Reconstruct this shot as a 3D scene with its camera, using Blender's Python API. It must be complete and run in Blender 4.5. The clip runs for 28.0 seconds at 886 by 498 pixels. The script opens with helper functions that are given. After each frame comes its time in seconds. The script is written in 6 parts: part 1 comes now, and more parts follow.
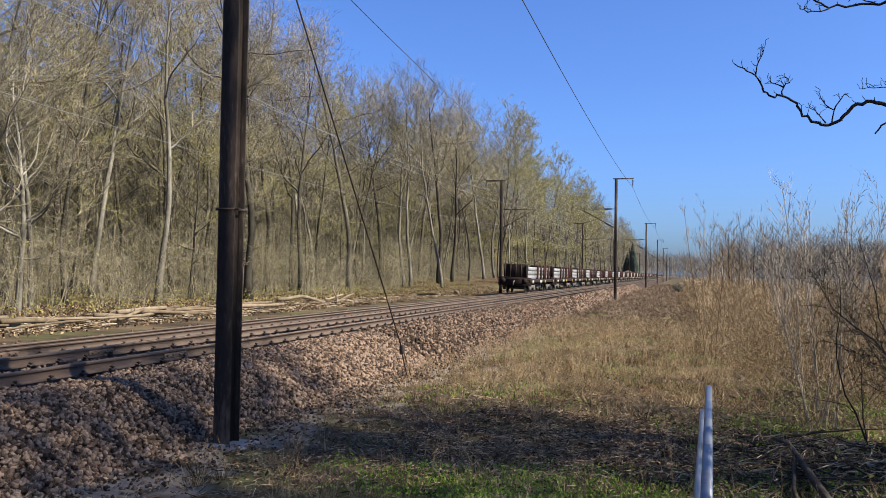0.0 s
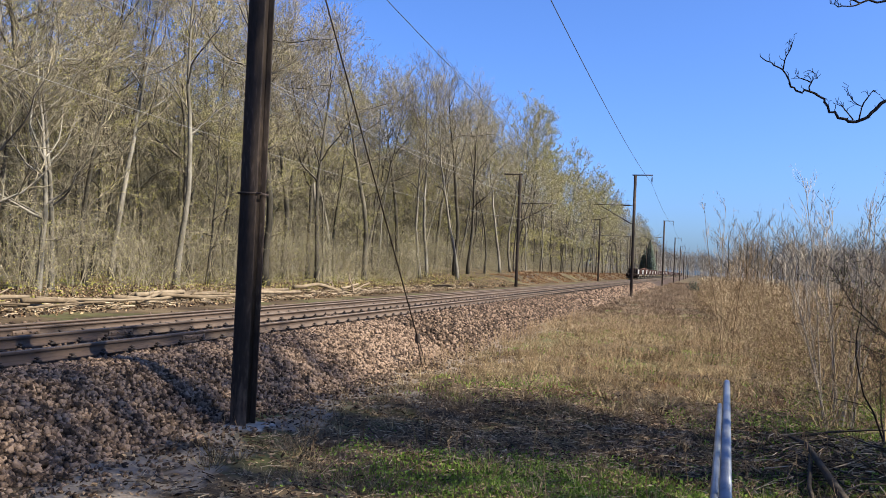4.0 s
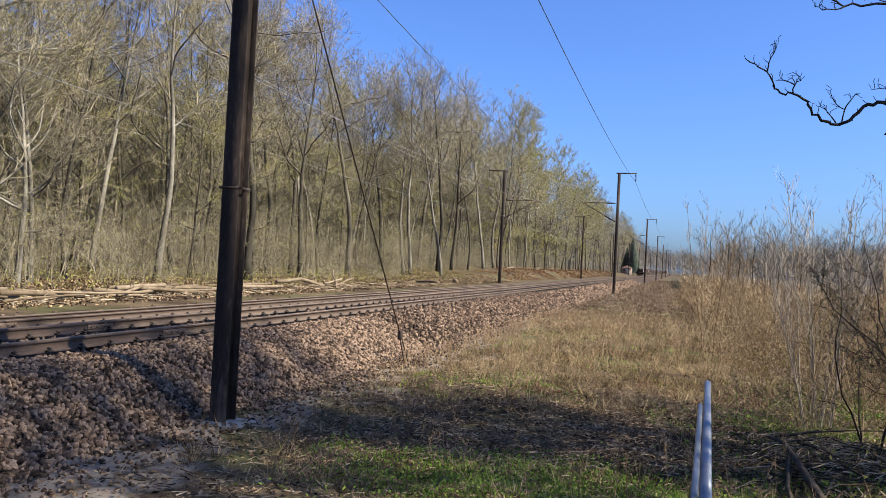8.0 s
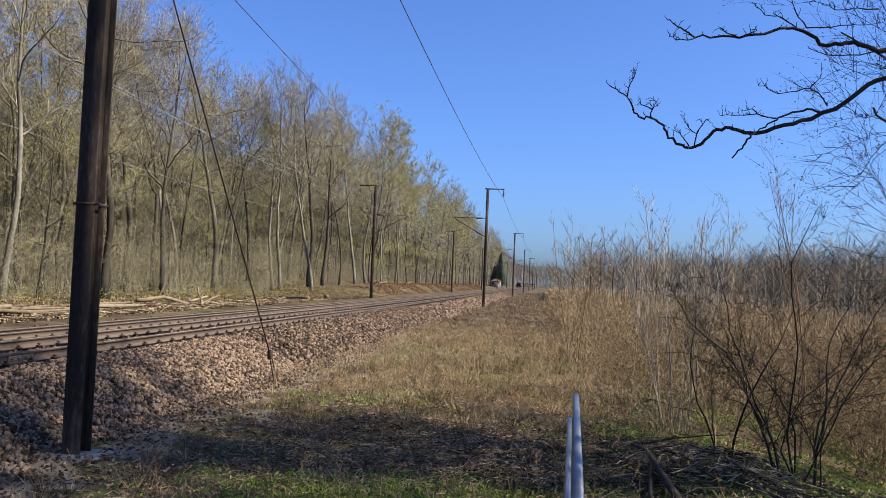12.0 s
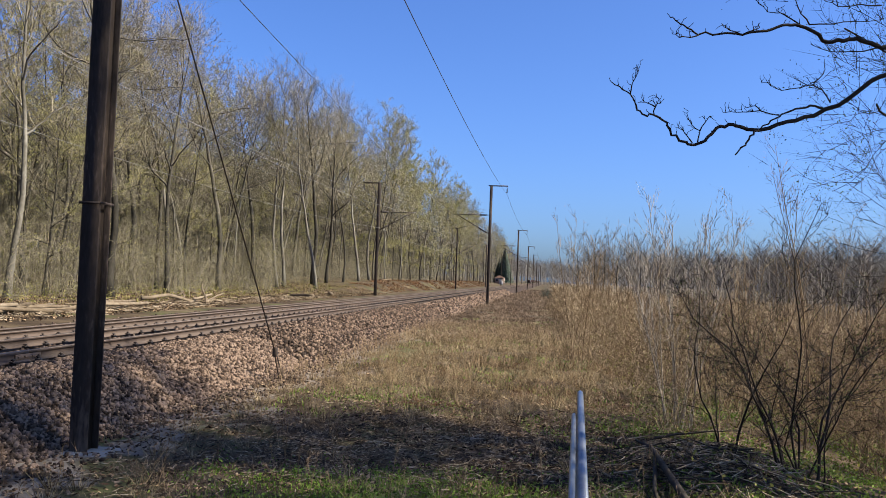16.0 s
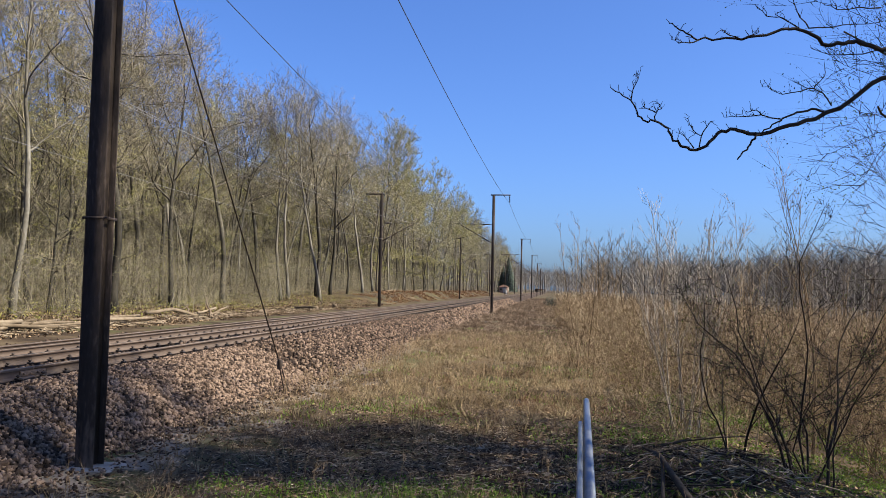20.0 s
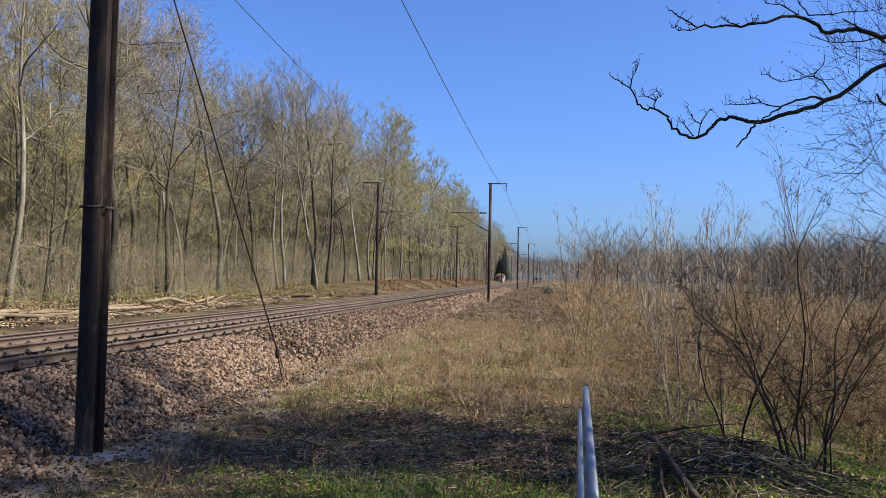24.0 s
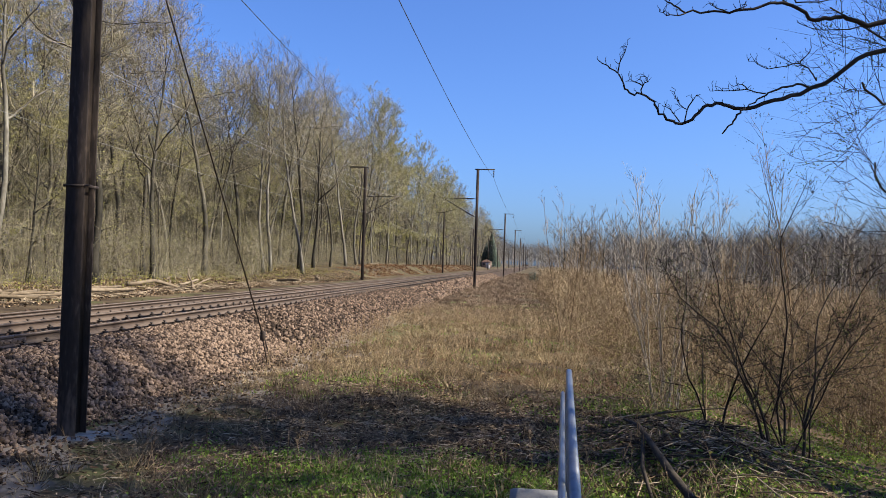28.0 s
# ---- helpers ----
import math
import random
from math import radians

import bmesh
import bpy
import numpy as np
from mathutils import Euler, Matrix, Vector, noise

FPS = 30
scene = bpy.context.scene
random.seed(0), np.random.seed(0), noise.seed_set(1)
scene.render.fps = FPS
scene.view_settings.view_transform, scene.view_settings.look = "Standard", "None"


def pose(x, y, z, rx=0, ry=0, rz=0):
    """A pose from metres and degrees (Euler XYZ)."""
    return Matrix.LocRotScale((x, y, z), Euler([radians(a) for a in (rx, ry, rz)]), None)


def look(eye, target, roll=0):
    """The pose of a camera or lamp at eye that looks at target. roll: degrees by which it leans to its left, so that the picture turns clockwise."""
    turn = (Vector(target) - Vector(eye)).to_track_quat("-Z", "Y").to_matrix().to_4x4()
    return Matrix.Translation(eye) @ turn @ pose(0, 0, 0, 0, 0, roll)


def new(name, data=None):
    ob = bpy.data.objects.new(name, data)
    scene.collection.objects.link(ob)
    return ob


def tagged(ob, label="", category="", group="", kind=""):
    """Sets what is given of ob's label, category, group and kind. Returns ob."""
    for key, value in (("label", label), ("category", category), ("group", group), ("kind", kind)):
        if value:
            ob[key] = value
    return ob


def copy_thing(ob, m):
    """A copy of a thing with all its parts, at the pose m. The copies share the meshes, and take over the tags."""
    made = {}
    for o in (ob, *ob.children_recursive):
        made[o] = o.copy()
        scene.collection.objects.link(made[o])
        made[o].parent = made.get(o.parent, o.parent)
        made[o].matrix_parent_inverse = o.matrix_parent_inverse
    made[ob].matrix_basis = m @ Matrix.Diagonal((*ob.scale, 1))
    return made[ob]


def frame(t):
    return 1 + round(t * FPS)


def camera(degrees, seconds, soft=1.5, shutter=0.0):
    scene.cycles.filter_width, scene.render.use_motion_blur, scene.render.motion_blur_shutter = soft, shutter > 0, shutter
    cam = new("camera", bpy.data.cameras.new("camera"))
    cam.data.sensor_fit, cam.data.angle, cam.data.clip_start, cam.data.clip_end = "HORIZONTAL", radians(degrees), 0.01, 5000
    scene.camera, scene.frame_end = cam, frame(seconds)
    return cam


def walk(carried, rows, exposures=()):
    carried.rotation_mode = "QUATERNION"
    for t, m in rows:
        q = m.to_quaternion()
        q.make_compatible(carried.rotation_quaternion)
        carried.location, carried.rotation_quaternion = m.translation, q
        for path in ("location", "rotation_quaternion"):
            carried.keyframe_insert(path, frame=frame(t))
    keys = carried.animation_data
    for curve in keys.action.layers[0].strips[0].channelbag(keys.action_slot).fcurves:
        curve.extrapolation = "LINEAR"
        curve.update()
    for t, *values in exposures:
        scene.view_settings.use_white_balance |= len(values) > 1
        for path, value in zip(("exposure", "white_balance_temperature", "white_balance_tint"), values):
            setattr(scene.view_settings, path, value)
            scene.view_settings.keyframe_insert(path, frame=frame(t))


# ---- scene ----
cam = camera(58.1, 28.0, soft=0.5)
PATH = [
    (0, (-0.001, -0.102, 1.367), (-0.575, 1.813, 1.425), 0.9),
    (0.5, (0.013, -0.114, 1.38), (-0.566, 1.799, 1.458), 0.7),
    (1, (-0.013, -0.096, 1.377), (-0.596, 1.815, 1.46), 0.6),
    (1.5, (-0.019, -0.086, 1.354), (-0.608, 1.823, 1.437), 0.7),
    (2, (-0.014, -0.1, 1.35), (-0.608, 1.808, 1.428), 1.1),
    (2.5, (-0.015, -0.116, 1.359), (-0.612, 1.791, 1.43), 1.6),
    (3, (-0.026, -0.126, 1.33), (-0.629, 1.78, 1.388), 2.0),
    (3.5, (-0.035, -0.115, 1.335), (-0.643, 1.79, 1.381), 2.3),
    (4, (-0.034, -0.129, 1.319), (-0.646, 1.775, 1.357), 2.4),
    (4.5, (-0.037, -0.114, 1.315), (-0.65, 1.789, 1.341), 2.8),
    (6.5, (-0.044, -0.112, 1.332), (-0.645, 1.795, 1.349), 3.2),
    (7, (-0.042, -0.118, 1.332), (-0.639, 1.791, 1.349), 3.2),
    (7.5, (-0.047, -0.103, 1.335), (-0.637, 1.808, 1.355), 3.1),
    (8, (-0.038, -0.094, 1.341), (-0.611, 1.822, 1.37), 3.0),
    (8.5, (-0.039, -0.094, 1.359), (-0.536, 1.843, 1.4), 3.2),
    (9, (-0.048, -0.066, 1.369), (-0.451, 1.892, 1.427), 2.9),
    (9.5, (-0.043, -0.05, 1.385), (-0.369, 1.922, 1.455), 2.9),
    (10, (-0.046, -0.048, 1.38), (-0.345, 1.928, 1.458), 2.7),
    (10.5, (-0.06, -0.048, 1.379), (-0.335, 1.931, 1.46), 2.5),
    (11, (-0.053, -0.053, 1.388), (-0.322, 1.927, 1.47), 2.5),
    (11.5, (-0.065, -0.043, 1.379), (-0.328, 1.938, 1.46), 2.4),
    (12, (-0.069, -0.047, 1.381), (-0.329, 1.934, 1.461), 2.4),
    (12.5, (-0.07, -0.053, 1.373), (-0.329, 1.929, 1.453), 2.2),
    (14.5, (-0.06, -0.077, 1.38), (-0.321, 1.905, 1.456), 2.0),
    (15, (-0.071, -0.071, 1.386), (-0.334, 1.91, 1.46), 2.1),
    (15.5, (-0.081, -0.072, 1.381), (-0.346, 1.909, 1.454), 2.1),
    (16, (-0.069, -0.084, 1.387), (-0.338, 1.896, 1.459), 2.2),
    (16.5, (-0.068, -0.086, 1.377), (-0.341, 1.894, 1.448), 2.0),
    (17, (-0.081, -0.08, 1.394), (-0.356, 1.9, 1.465), 2.1),
    (17.5, (-0.077, -0.077, 1.386), (-0.357, 1.902, 1.462), 1.9),
    (18, (-0.062, -0.083, 1.379), (-0.344, 1.896, 1.462), 1.7),
    (18.5, (-0.055, -0.089, 1.374), (-0.338, 1.889, 1.463), 1.4),
    (19, (-0.05, -0.093, 1.382), (-0.332, 1.885, 1.472), 1.3),
    (19.5, (-0.069, -0.075, 1.378), (-0.35, 1.903, 1.474), 1.4),
    (20, (-0.068, -0.077, 1.379), (-0.346, 1.901, 1.476), 1.3),
    (20.5, (-0.063, -0.079, 1.372), (-0.341, 1.899, 1.468), 1.0),
    (21, (-0.06, -0.085, 1.374), (-0.336, 1.894, 1.469), 0.9),
    (21.5, (-0.074, -0.065, 1.37), (-0.348, 1.914, 1.464), 0.9),
    (23.5, (-0.083, -0.078, 1.365), (-0.353, 1.902, 1.439), 1.1),
    (24, (-0.095, -0.075, 1.376), (-0.364, 1.906, 1.445), 1.2),
    (24.5, (-0.085, -0.07, 1.356), (-0.355, 1.911, 1.423), 1.0),
    (25, (-0.077, -0.068, 1.356), (-0.342, 1.914, 1.419), 1.2),
    (25.5, (-0.09, -0.055, 1.352), (-0.347, 1.927, 1.411), 1.3),
    (26, (-0.085, -0.062, 1.348), (-0.338, 1.921, 1.403), 1.4),
    (26.5, (-0.073, -0.084, 1.353), (-0.321, 1.9, 1.403), 1.5),
    (27, (-0.078, -0.069, 1.339), (-0.322, 1.916, 1.384), 1.5),
    (27.5, (-0.092, -0.061, 1.339), (-0.333, 1.925, 1.377), 1.6),
    (28, (-0.084, -0.074, 1.346), (-0.319, 1.912, 1.38), 1.8),
]
walk(cam, [(t, look(eye, target, roll)) for t, eye, target, roll in PATH], exposures=[(0, 1.45), (3.0, 1.45), (4.0, 1.63), (7.5, 1.63), (9.0, 1.46), (12.0, 1.43), (28.0, 1.43)])

# ---- light ----
SUN_EL, SUN_AZ = radians(40), radians(-6)     # azimuth counted from +x towards +y
sun_dir = Vector((math.cos(SUN_EL) * math.cos(SUN_AZ), math.cos(SUN_EL) * math.sin(SUN_AZ), math.sin(SUN_EL)))
world = bpy.data.worlds.new("sky")
scene.world = world
world.use_nodes = True
wn = world.node_tree.nodes
sky = wn.new("ShaderNodeTexSky")
sky.sky_type, sky.sun_disc = "NISHITA", False
sky.sun_elevation, sky.sun_rotation = SUN_EL, radians(90) - SUN_AZ
sky.altitude, sky.air_density, sky.dust_density, sky.ozone_density = 0, 1.0, 1.7, 4.0
tint = wn.new("ShaderNodeMix")           # the film's cool white balance
tint.data_type, tint.blend_type = "RGBA", "MULTIPLY"
tint.inputs["Factor"].default_value = 1.0
tint.inputs["B"].default_value = (0.69, 0.96, 1.52, 1)
world.node_tree.links.new(sky.outputs[0], tint.inputs["A"])
world.node_tree.links.new(tint.outputs["Result"], wn["Background"].inputs[0])
wn["Background"].inputs[1].default_value = 0.053
sun = new("sun", bpy.data.lights.new("sun", "SUN"))
sun.data.energy, sun.data.angle, sun.data.color = 5.2, radians(0.53), (1.0, 0.91, 0.75)
sun.matrix_world = look(sun_dir * 60, (0, 0, 0))


# ---- materials ----
ALBEDO = 0.43


def material(name, colours, scale=3.0, rough=0.8, metal=0.0, bump=0.0, fine=40.0, per_object=0.0, per_island=0.0, stretch=(1, 1, 1), trans=0.0, gloss=0.12):
    """A surface of two noise scales between the given colours, with relief and chance shifts per object or per loose piece."""
    m = bpy.data.materials.new(name)
    m.use_nodes = True
    n, l = m.node_tree.nodes, m.node_tree.links
    b = n["Principled BSDF"]
    co = n.new("ShaderNodeTexCoord")
    mp = n.new("ShaderNodeMapping")
    mp.inputs["Scale"].default_value = stretch
    l.new(co.outputs["Object"], mp.inputs[0])
    big, small = n.new("ShaderNodeTexNoise"), n.new("ShaderNodeTexNoise")
    big.inputs["Scale"].default_value, big.inputs["Detail"].default_value = scale, 5
    small.inputs["Scale"].default_value, small.inputs["Detail"].default_value = fine, 4
    for t in (big, small):
        l.new(mp.outputs[0], t.inputs["Vector"])
    mix = n.new("ShaderNodeMath")
    mix.operation = "MULTIPLY_ADD"
    l.new(small.outputs["Fac"], mix.inputs[0])
    mix.inputs[1].default_value = 0.45
    add = n.new("ShaderNodeMath")
    add.operation = "MULTIPLY_ADD"
    l.new(big.outputs["Fac"], add.inputs[0])
    add.inputs[1].default_value, add.inputs[2].default_value = 1.1, -0.27
    l.new(add.outputs[0], mix.inputs[2])
    last = mix
    for amount, kind in ((per_object, "ShaderNodeObjectInfo"), (per_island, "ShaderNodeNewGeometry")):
        if amount:
            src, a = n.new(kind), n.new("ShaderNodeMath")
            a.operation = "MULTIPLY_ADD"
            l.new(src.outputs["Random" if amount == per_object and kind.endswith("Info") else "Random Per Island"], a.inputs[0])
            a.inputs[1].default_value = amount
            sh = n.new("ShaderNodeMath")
            sh.operation = "SUBTRACT"
            l.new(last.outputs[0], sh.inputs[0])
            sh.inputs[1].default_value = amount / 2
            l.new(sh.outputs[0], a.inputs[2])
            last = a
    ramp = n.new("ShaderNodeValToRGB")
    l.new(last.outputs[0], ramp.inputs[0])
    e = ramp.color_ramp.elements
    while len(e) < len(colours):
        e.new(0.5)
    for i, c in enumerate(colours):
        e[i].position = 0.2 + 0.6 * i / max(1, len(colours) - 1)
        e[i].color = (*(ALBEDO * v for v in c), 1)
    l.new(ramp.outputs[0], b.inputs["Base Color"])
    b.inputs["Roughness"].default_value, b.inputs["Metallic"].default_value = rough, metal
    b.inputs["Specular IOR Level"].default_value = 0.5 if metal or rough < 0.5 else gloss
    if bump:
        bm = n.new("ShaderNodeBump")
        bm.inputs["Strength"].default_value, bm.inputs["Distance"].default_value = bump, 0.02
        l.new(mix.outputs[0], bm.inputs["Height"])
        l.new(bm.outputs[0], b.inputs["Normal"])
    if trans:
        tr, ms = n.new("ShaderNodeBsdfTranslucent"), n.new("ShaderNodeMixShader")
        l.new(ramp.outputs[0], tr.inputs["Color"])
        ms.inputs[0].default_value = trans
        l.new(b.outputs[0], ms.inputs[1])
        l.new(tr.outputs[0], ms.inputs[2])
        l.new(ms.outputs[0], n["Material Output"].inputs["Surface"])
    return m


M_BARK = material("bark_grey", [(0.038, 0.034, 0.026), (0.10, 0.088, 0.067), (0.25, 0.222, 0.17)], 1.2, 0.9, bump=0.6, fine=14, per_object=0.25, stretch=(1, 1, 0.3))
M_PALE = material("bark_pale", [(0.09, 0.08, 0.06), (0.26, 0.237, 0.19), (0.56, 0.52, 0.44)], 1.5, 0.85, bump=0.4, fine=14, per_object=0.25, stretch=(1, 1, 0.4))
M_TWIG = material("twig_brown", [(0.18, 0.155, 0.107), (0.62, 0.54, 0.375)], 0.8, 0.85, per_object=0.3)
# darker copy of the twig colour: the forest's inner shade is painted in
M_DEEP_SHADE = material("shaded_deep_wood", [(0.11, 0.10, 0.068), (0.31, 0.275, 0.18)], 0.3, 0.9, per_island=0.4)
M_TWIG_DARK = material("twig_dark", [(0.045, 0.034, 0.026), (0.11, 0.085, 0.064)], 2.0, 0.8)
M_SHOOT = material("shoot_tan", [(0.17, 0.105, 0.055), (0.42, 0.295, 0.17), (0.68, 0.52, 0.33)], 0.7, 0.85, per_object=0.35, per_island=0.3)
M_SHOOT_PALE = material("shoot_pale", [(0.44, 0.365, 0.28), (0.74, 0.64, 0.52)], 1.0, 0.8, per_island=0.3)
M_LEAF = material("young_leaf", [(0.30, 0.30, 0.06), (0.50, 0.48, 0.12), (0.70, 0.64, 0.22)], 0.6, 0.6, per_object=0.35, per_island=0.25, trans=0.4)
M_LEAF_GOLD = material("golden_young_leaf", [(0.38, 0.36, 0.10), (0.62, 0.58, 0.19), (0.84, 0.78, 0.33)], 0.6, 0.6, per_object=0.35, per_island=0.25, trans=0.4)
M_LEAF_GREEN = material("green_leaf", [(0.09, 0.13, 0.025), (0.19, 0.26, 0.055), (0.34, 0.40, 0.11)], 1.2, 0.55, per_island=0.3, trans=0.3)
M_HERB = material("fresh_herb", [(0.10, 0.19, 0.025), (0.26, 0.42, 0.06), (0.46, 0.60, 0.13)], 1.2, 0.6, per_island=0.4, trans=0.3)
M_NEEDLE = material("spruce_needle", [(0.12, 0.16, 0.13), (0.28, 0.35, 0.27)], 0.8, 0.7, per_island=0.3)
# darker than the stones on it: the shade in their gaps is painted
M_BED_SHADE = material("ballast_bed", [(0.03, 0.021, 0.016), (0.08, 0.055, 0.04), (0.17, 0.12, 0.088)], 14, 0.95, bump=1.0, fine=60)
M_STONE = material("ballast_stone", [(0.045, 0.031, 0.023), (0.19, 0.128, 0.09), (0.42, 0.30, 0.22)], 9, 0.9, fine=60, per_object=0.6, per_island=0.8)
M_STONE_RUST = material("rust_stained_stone", [(0.07, 0.048, 0.036), (0.17, 0.117, 0.086), (0.28, 0.20, 0.15)], 9, 0.9, fine=60, per_island=0.6)
M_RAIL = material("rusty_rail", [(0.075, 0.048, 0.034), (0.145, 0.094, 0.067), (0.21, 0.145, 0.105)], 1.5, 0.75, metal=0.2, bump=0.2, fine=30, stretch=(1, 0.3, 1))
M_RAILHEAD = material("worn_rail_head", [(0.16, 0.12, 0.096), (0.27, 0.215, 0.18)], 2.0, 0.55, metal=0.35, fine=30, stretch=(1, 0.1, 1))
M_SLEEPER = material("sleeper_concrete", [(0.10, 0.075, 0.058), (0.20, 0.155, 0.125)], 4, 0.9, bump=0.3)
M_CLIP = material("clip_steel", [(0.03, 0.024, 0.02), (0.08, 0.06, 0.05)], 9, 0.6, metal=0.5)
M_MAST = material("mast_dark_steel", [(0.02, 0.017, 0.015), (0.085, 0.064, 0.053), (0.42, 0.31, 0.24)], 1.1, 0.7, bump=0.25, fine=25, stretch=(1, 1, 0.25))
M_WIRE = material("wire_bronze", [(0.10, 0.10, 0.10), (0.22, 0.22, 0.22)], 3, 0.5, metal=0.6)
M_WIRE_PALE = material("wire_aluminium", [(0.34, 0.33, 0.30), (0.50, 0.49, 0.46)], 3, 0.45, metal=0.5)
M_INSUL = material("insulator_glaze", [(0.05, 0.035, 0.03), (0.10, 0.07, 0.06)], 5, 0.3)
M_GALV = material("galvanised_steel", [(0.38, 0.41, 0.45), (0.52, 0.55, 0.59), (0.62, 0.65, 0.69)], 6, 0.42, metal=0.75, bump=0.08, fine=70)
M_CONC = material("weathered_concrete", [(0.30, 0.28, 0.25), (0.46, 0.44, 0.40), (0.58, 0.56, 0.52)], 3, 0.9, bump=0.4, fine=50)
M_WOOD = material("barkless_log", [(0.13, 0.095, 0.06), (0.27, 0.205, 0.135), (0.42, 0.335, 0.235)], 2.5, 0.85, bump=0.4, fine=25, per_object=0.4, stretch=(1, 1, 1))
M_LOGDARK = material("dead_branch_bark", [(0.035, 0.028, 0.02), (0.10, 0.08, 0.06), (0.16, 0.13, 0.10)], 5, 0.9, bump=0.6, fine=40)
M_STICK = material("cut_stick", [(0.05, 0.033, 0.02), (0.26, 0.185, 0.115), (0.78, 0.63, 0.45)], 2, 0.9, per_island=0.7)
M_STRAW = material("dry_grass", [(0.10, 0.072, 0.035), (0.37, 0.28, 0.15), (0.68, 0.54, 0.32)], 0.5, 0.8, per_island=0.6)
M_GRASS = material("green_grass", [(0.09, 0.17, 0.02), (0.26, 0.46, 0.05), (0.52, 0.68, 0.13)], 0.8, 0.7, per_island=0.6, trans=0.25)
M_LITTER = material("leaf_litter", [(0.035, 0.022, 0.013), (0.14, 0.08, 0.041), (0.60, 0.43, 0.26)], 1.0, 0.85, per_island=0.8)
M_BRACKEN = material("dead_bracken", [(0.16, 0.075, 0.035), (0.30, 0.16, 0.08), (0.42, 0.26, 0.14)], 0.5, 0.85, per_island=0.6)
M_WEED = material("brown_weeds", [(0.10, 0.065, 0.042), (0.34, 0.24, 0.16), (0.60, 0.45, 0.31)], 0.4, 0.85, per_island=0.6)
M_WAGON = material("wagon_soot_brown", [(0.020, 0.015, 0.013), (0.045, 0.030, 0.025), (0.085, 0.05, 0.04)], 1.5, 0.75, bump=0.2)
M_WAGON_RED = material("wagon_oxide_red", [(0.055, 0.025, 0.02), (0.11, 0.05, 0.04)], 1.5, 0.75, bump=0.2)
M_BOGIE = material("bogie_grime", [(0.10, 0.09, 0.08), (0.30, 0.275, 0.245)], 3, 0.8, bump=0.3)
M_SLAB = material("pale_steel_slab", [(0.20, 0.195, 0.195), (0.36, 0.355, 0.355), (0.54, 0.535, 0.535)], 1.2, 0.6, metal=0.1, bump=0.15, per_object=0.3)
M_PLATE = material("wagon_plate_cream", [(0.50, 0.46, 0.38), (0.64, 0.60, 0.50)], 3, 0.7)
M_YELLOW = material("faded_yellow_paint", [(0.50, 0.36, 0.07), (0.60, 0.46, 0.12)], 3, 0.6)
M_BRICK = material("hut_render", [(0.42, 0.30, 0.24), (0.55, 0.42, 0.34)], 2, 0.9, bump=0.2)
M_TILE = material("hut_tile", [(0.16, 0.10, 0.08), (0.24, 0.15, 0.12)], 4, 0.85)
M_WHITE = material("white_render", [(0.66, 0.64, 0.60), (0.80, 0.78, 0.75)], 3, 0.8)
M_DARKPANE = material("dark_pane", [(0.02, 0.024, 0.03), (0.04, 0.045, 0.05)], 3, 0.15)
# lighter than the bark: distance haze is put into this colour
M_FAR_HAZE = material("hazed_distant_wood", [(0.20, 0.178, 0.158), (0.30, 0.27, 0.236), (0.40, 0.355, 0.305)], 0.05, 0.95, per_island=0.4)
M_INSECT = material("insect_chitin", [(0.05, 0.022, 0.015), (0.13, 0.055, 0.035)], 200, 0.4)
M_WING = material("insect_wing", [(0.10, 0.06, 0.045), (0.18, 0.11, 0.09)], 200, 0.3, trans=0.4)


# ---- mesh tools ----
def mesh_from(name, verts, faces, mats, slots=None, smooth=False):
    """verts: (n, 3); faces: a list of index arrays (m, k)."""
    me = bpy.data.meshes.new(name)
    verts = np.asarray(verts, dtype=np.float32)
    faces = [np.asarray(f, dtype=np.int32) for f in faces if len(f)]
    loops = np.concatenate([f.ravel() for f in faces])
    sizes = np.concatenate([np.full(len(f), f.shape[1], dtype=np.int32) for f in faces])
    me.vertices.add(len(verts))
    me.vertices.foreach_set("co", verts.ravel())
    me.loops.add(len(loops))
    me.loops.foreach_set("vertex_index", loops)
    me.polygons.add(len(sizes))
    me.polygons.foreach_set("loop_start", np.concatenate([[0], np.cumsum(sizes)[:-1]]).astype(np.int32))
    for m in mats if isinstance(mats, (list, tuple)) else [mats]:
        me.materials.append(m)
    if slots is not None:
        me.polygons.foreach_set("material_index", np.asarray(slots, dtype=np.int32))
    if smooth:
        me.polygons.foreach_set("use_smooth", np.ones(len(sizes), dtype=bool))
    me.update(calc_edges=True)
    me.validate()
    return me


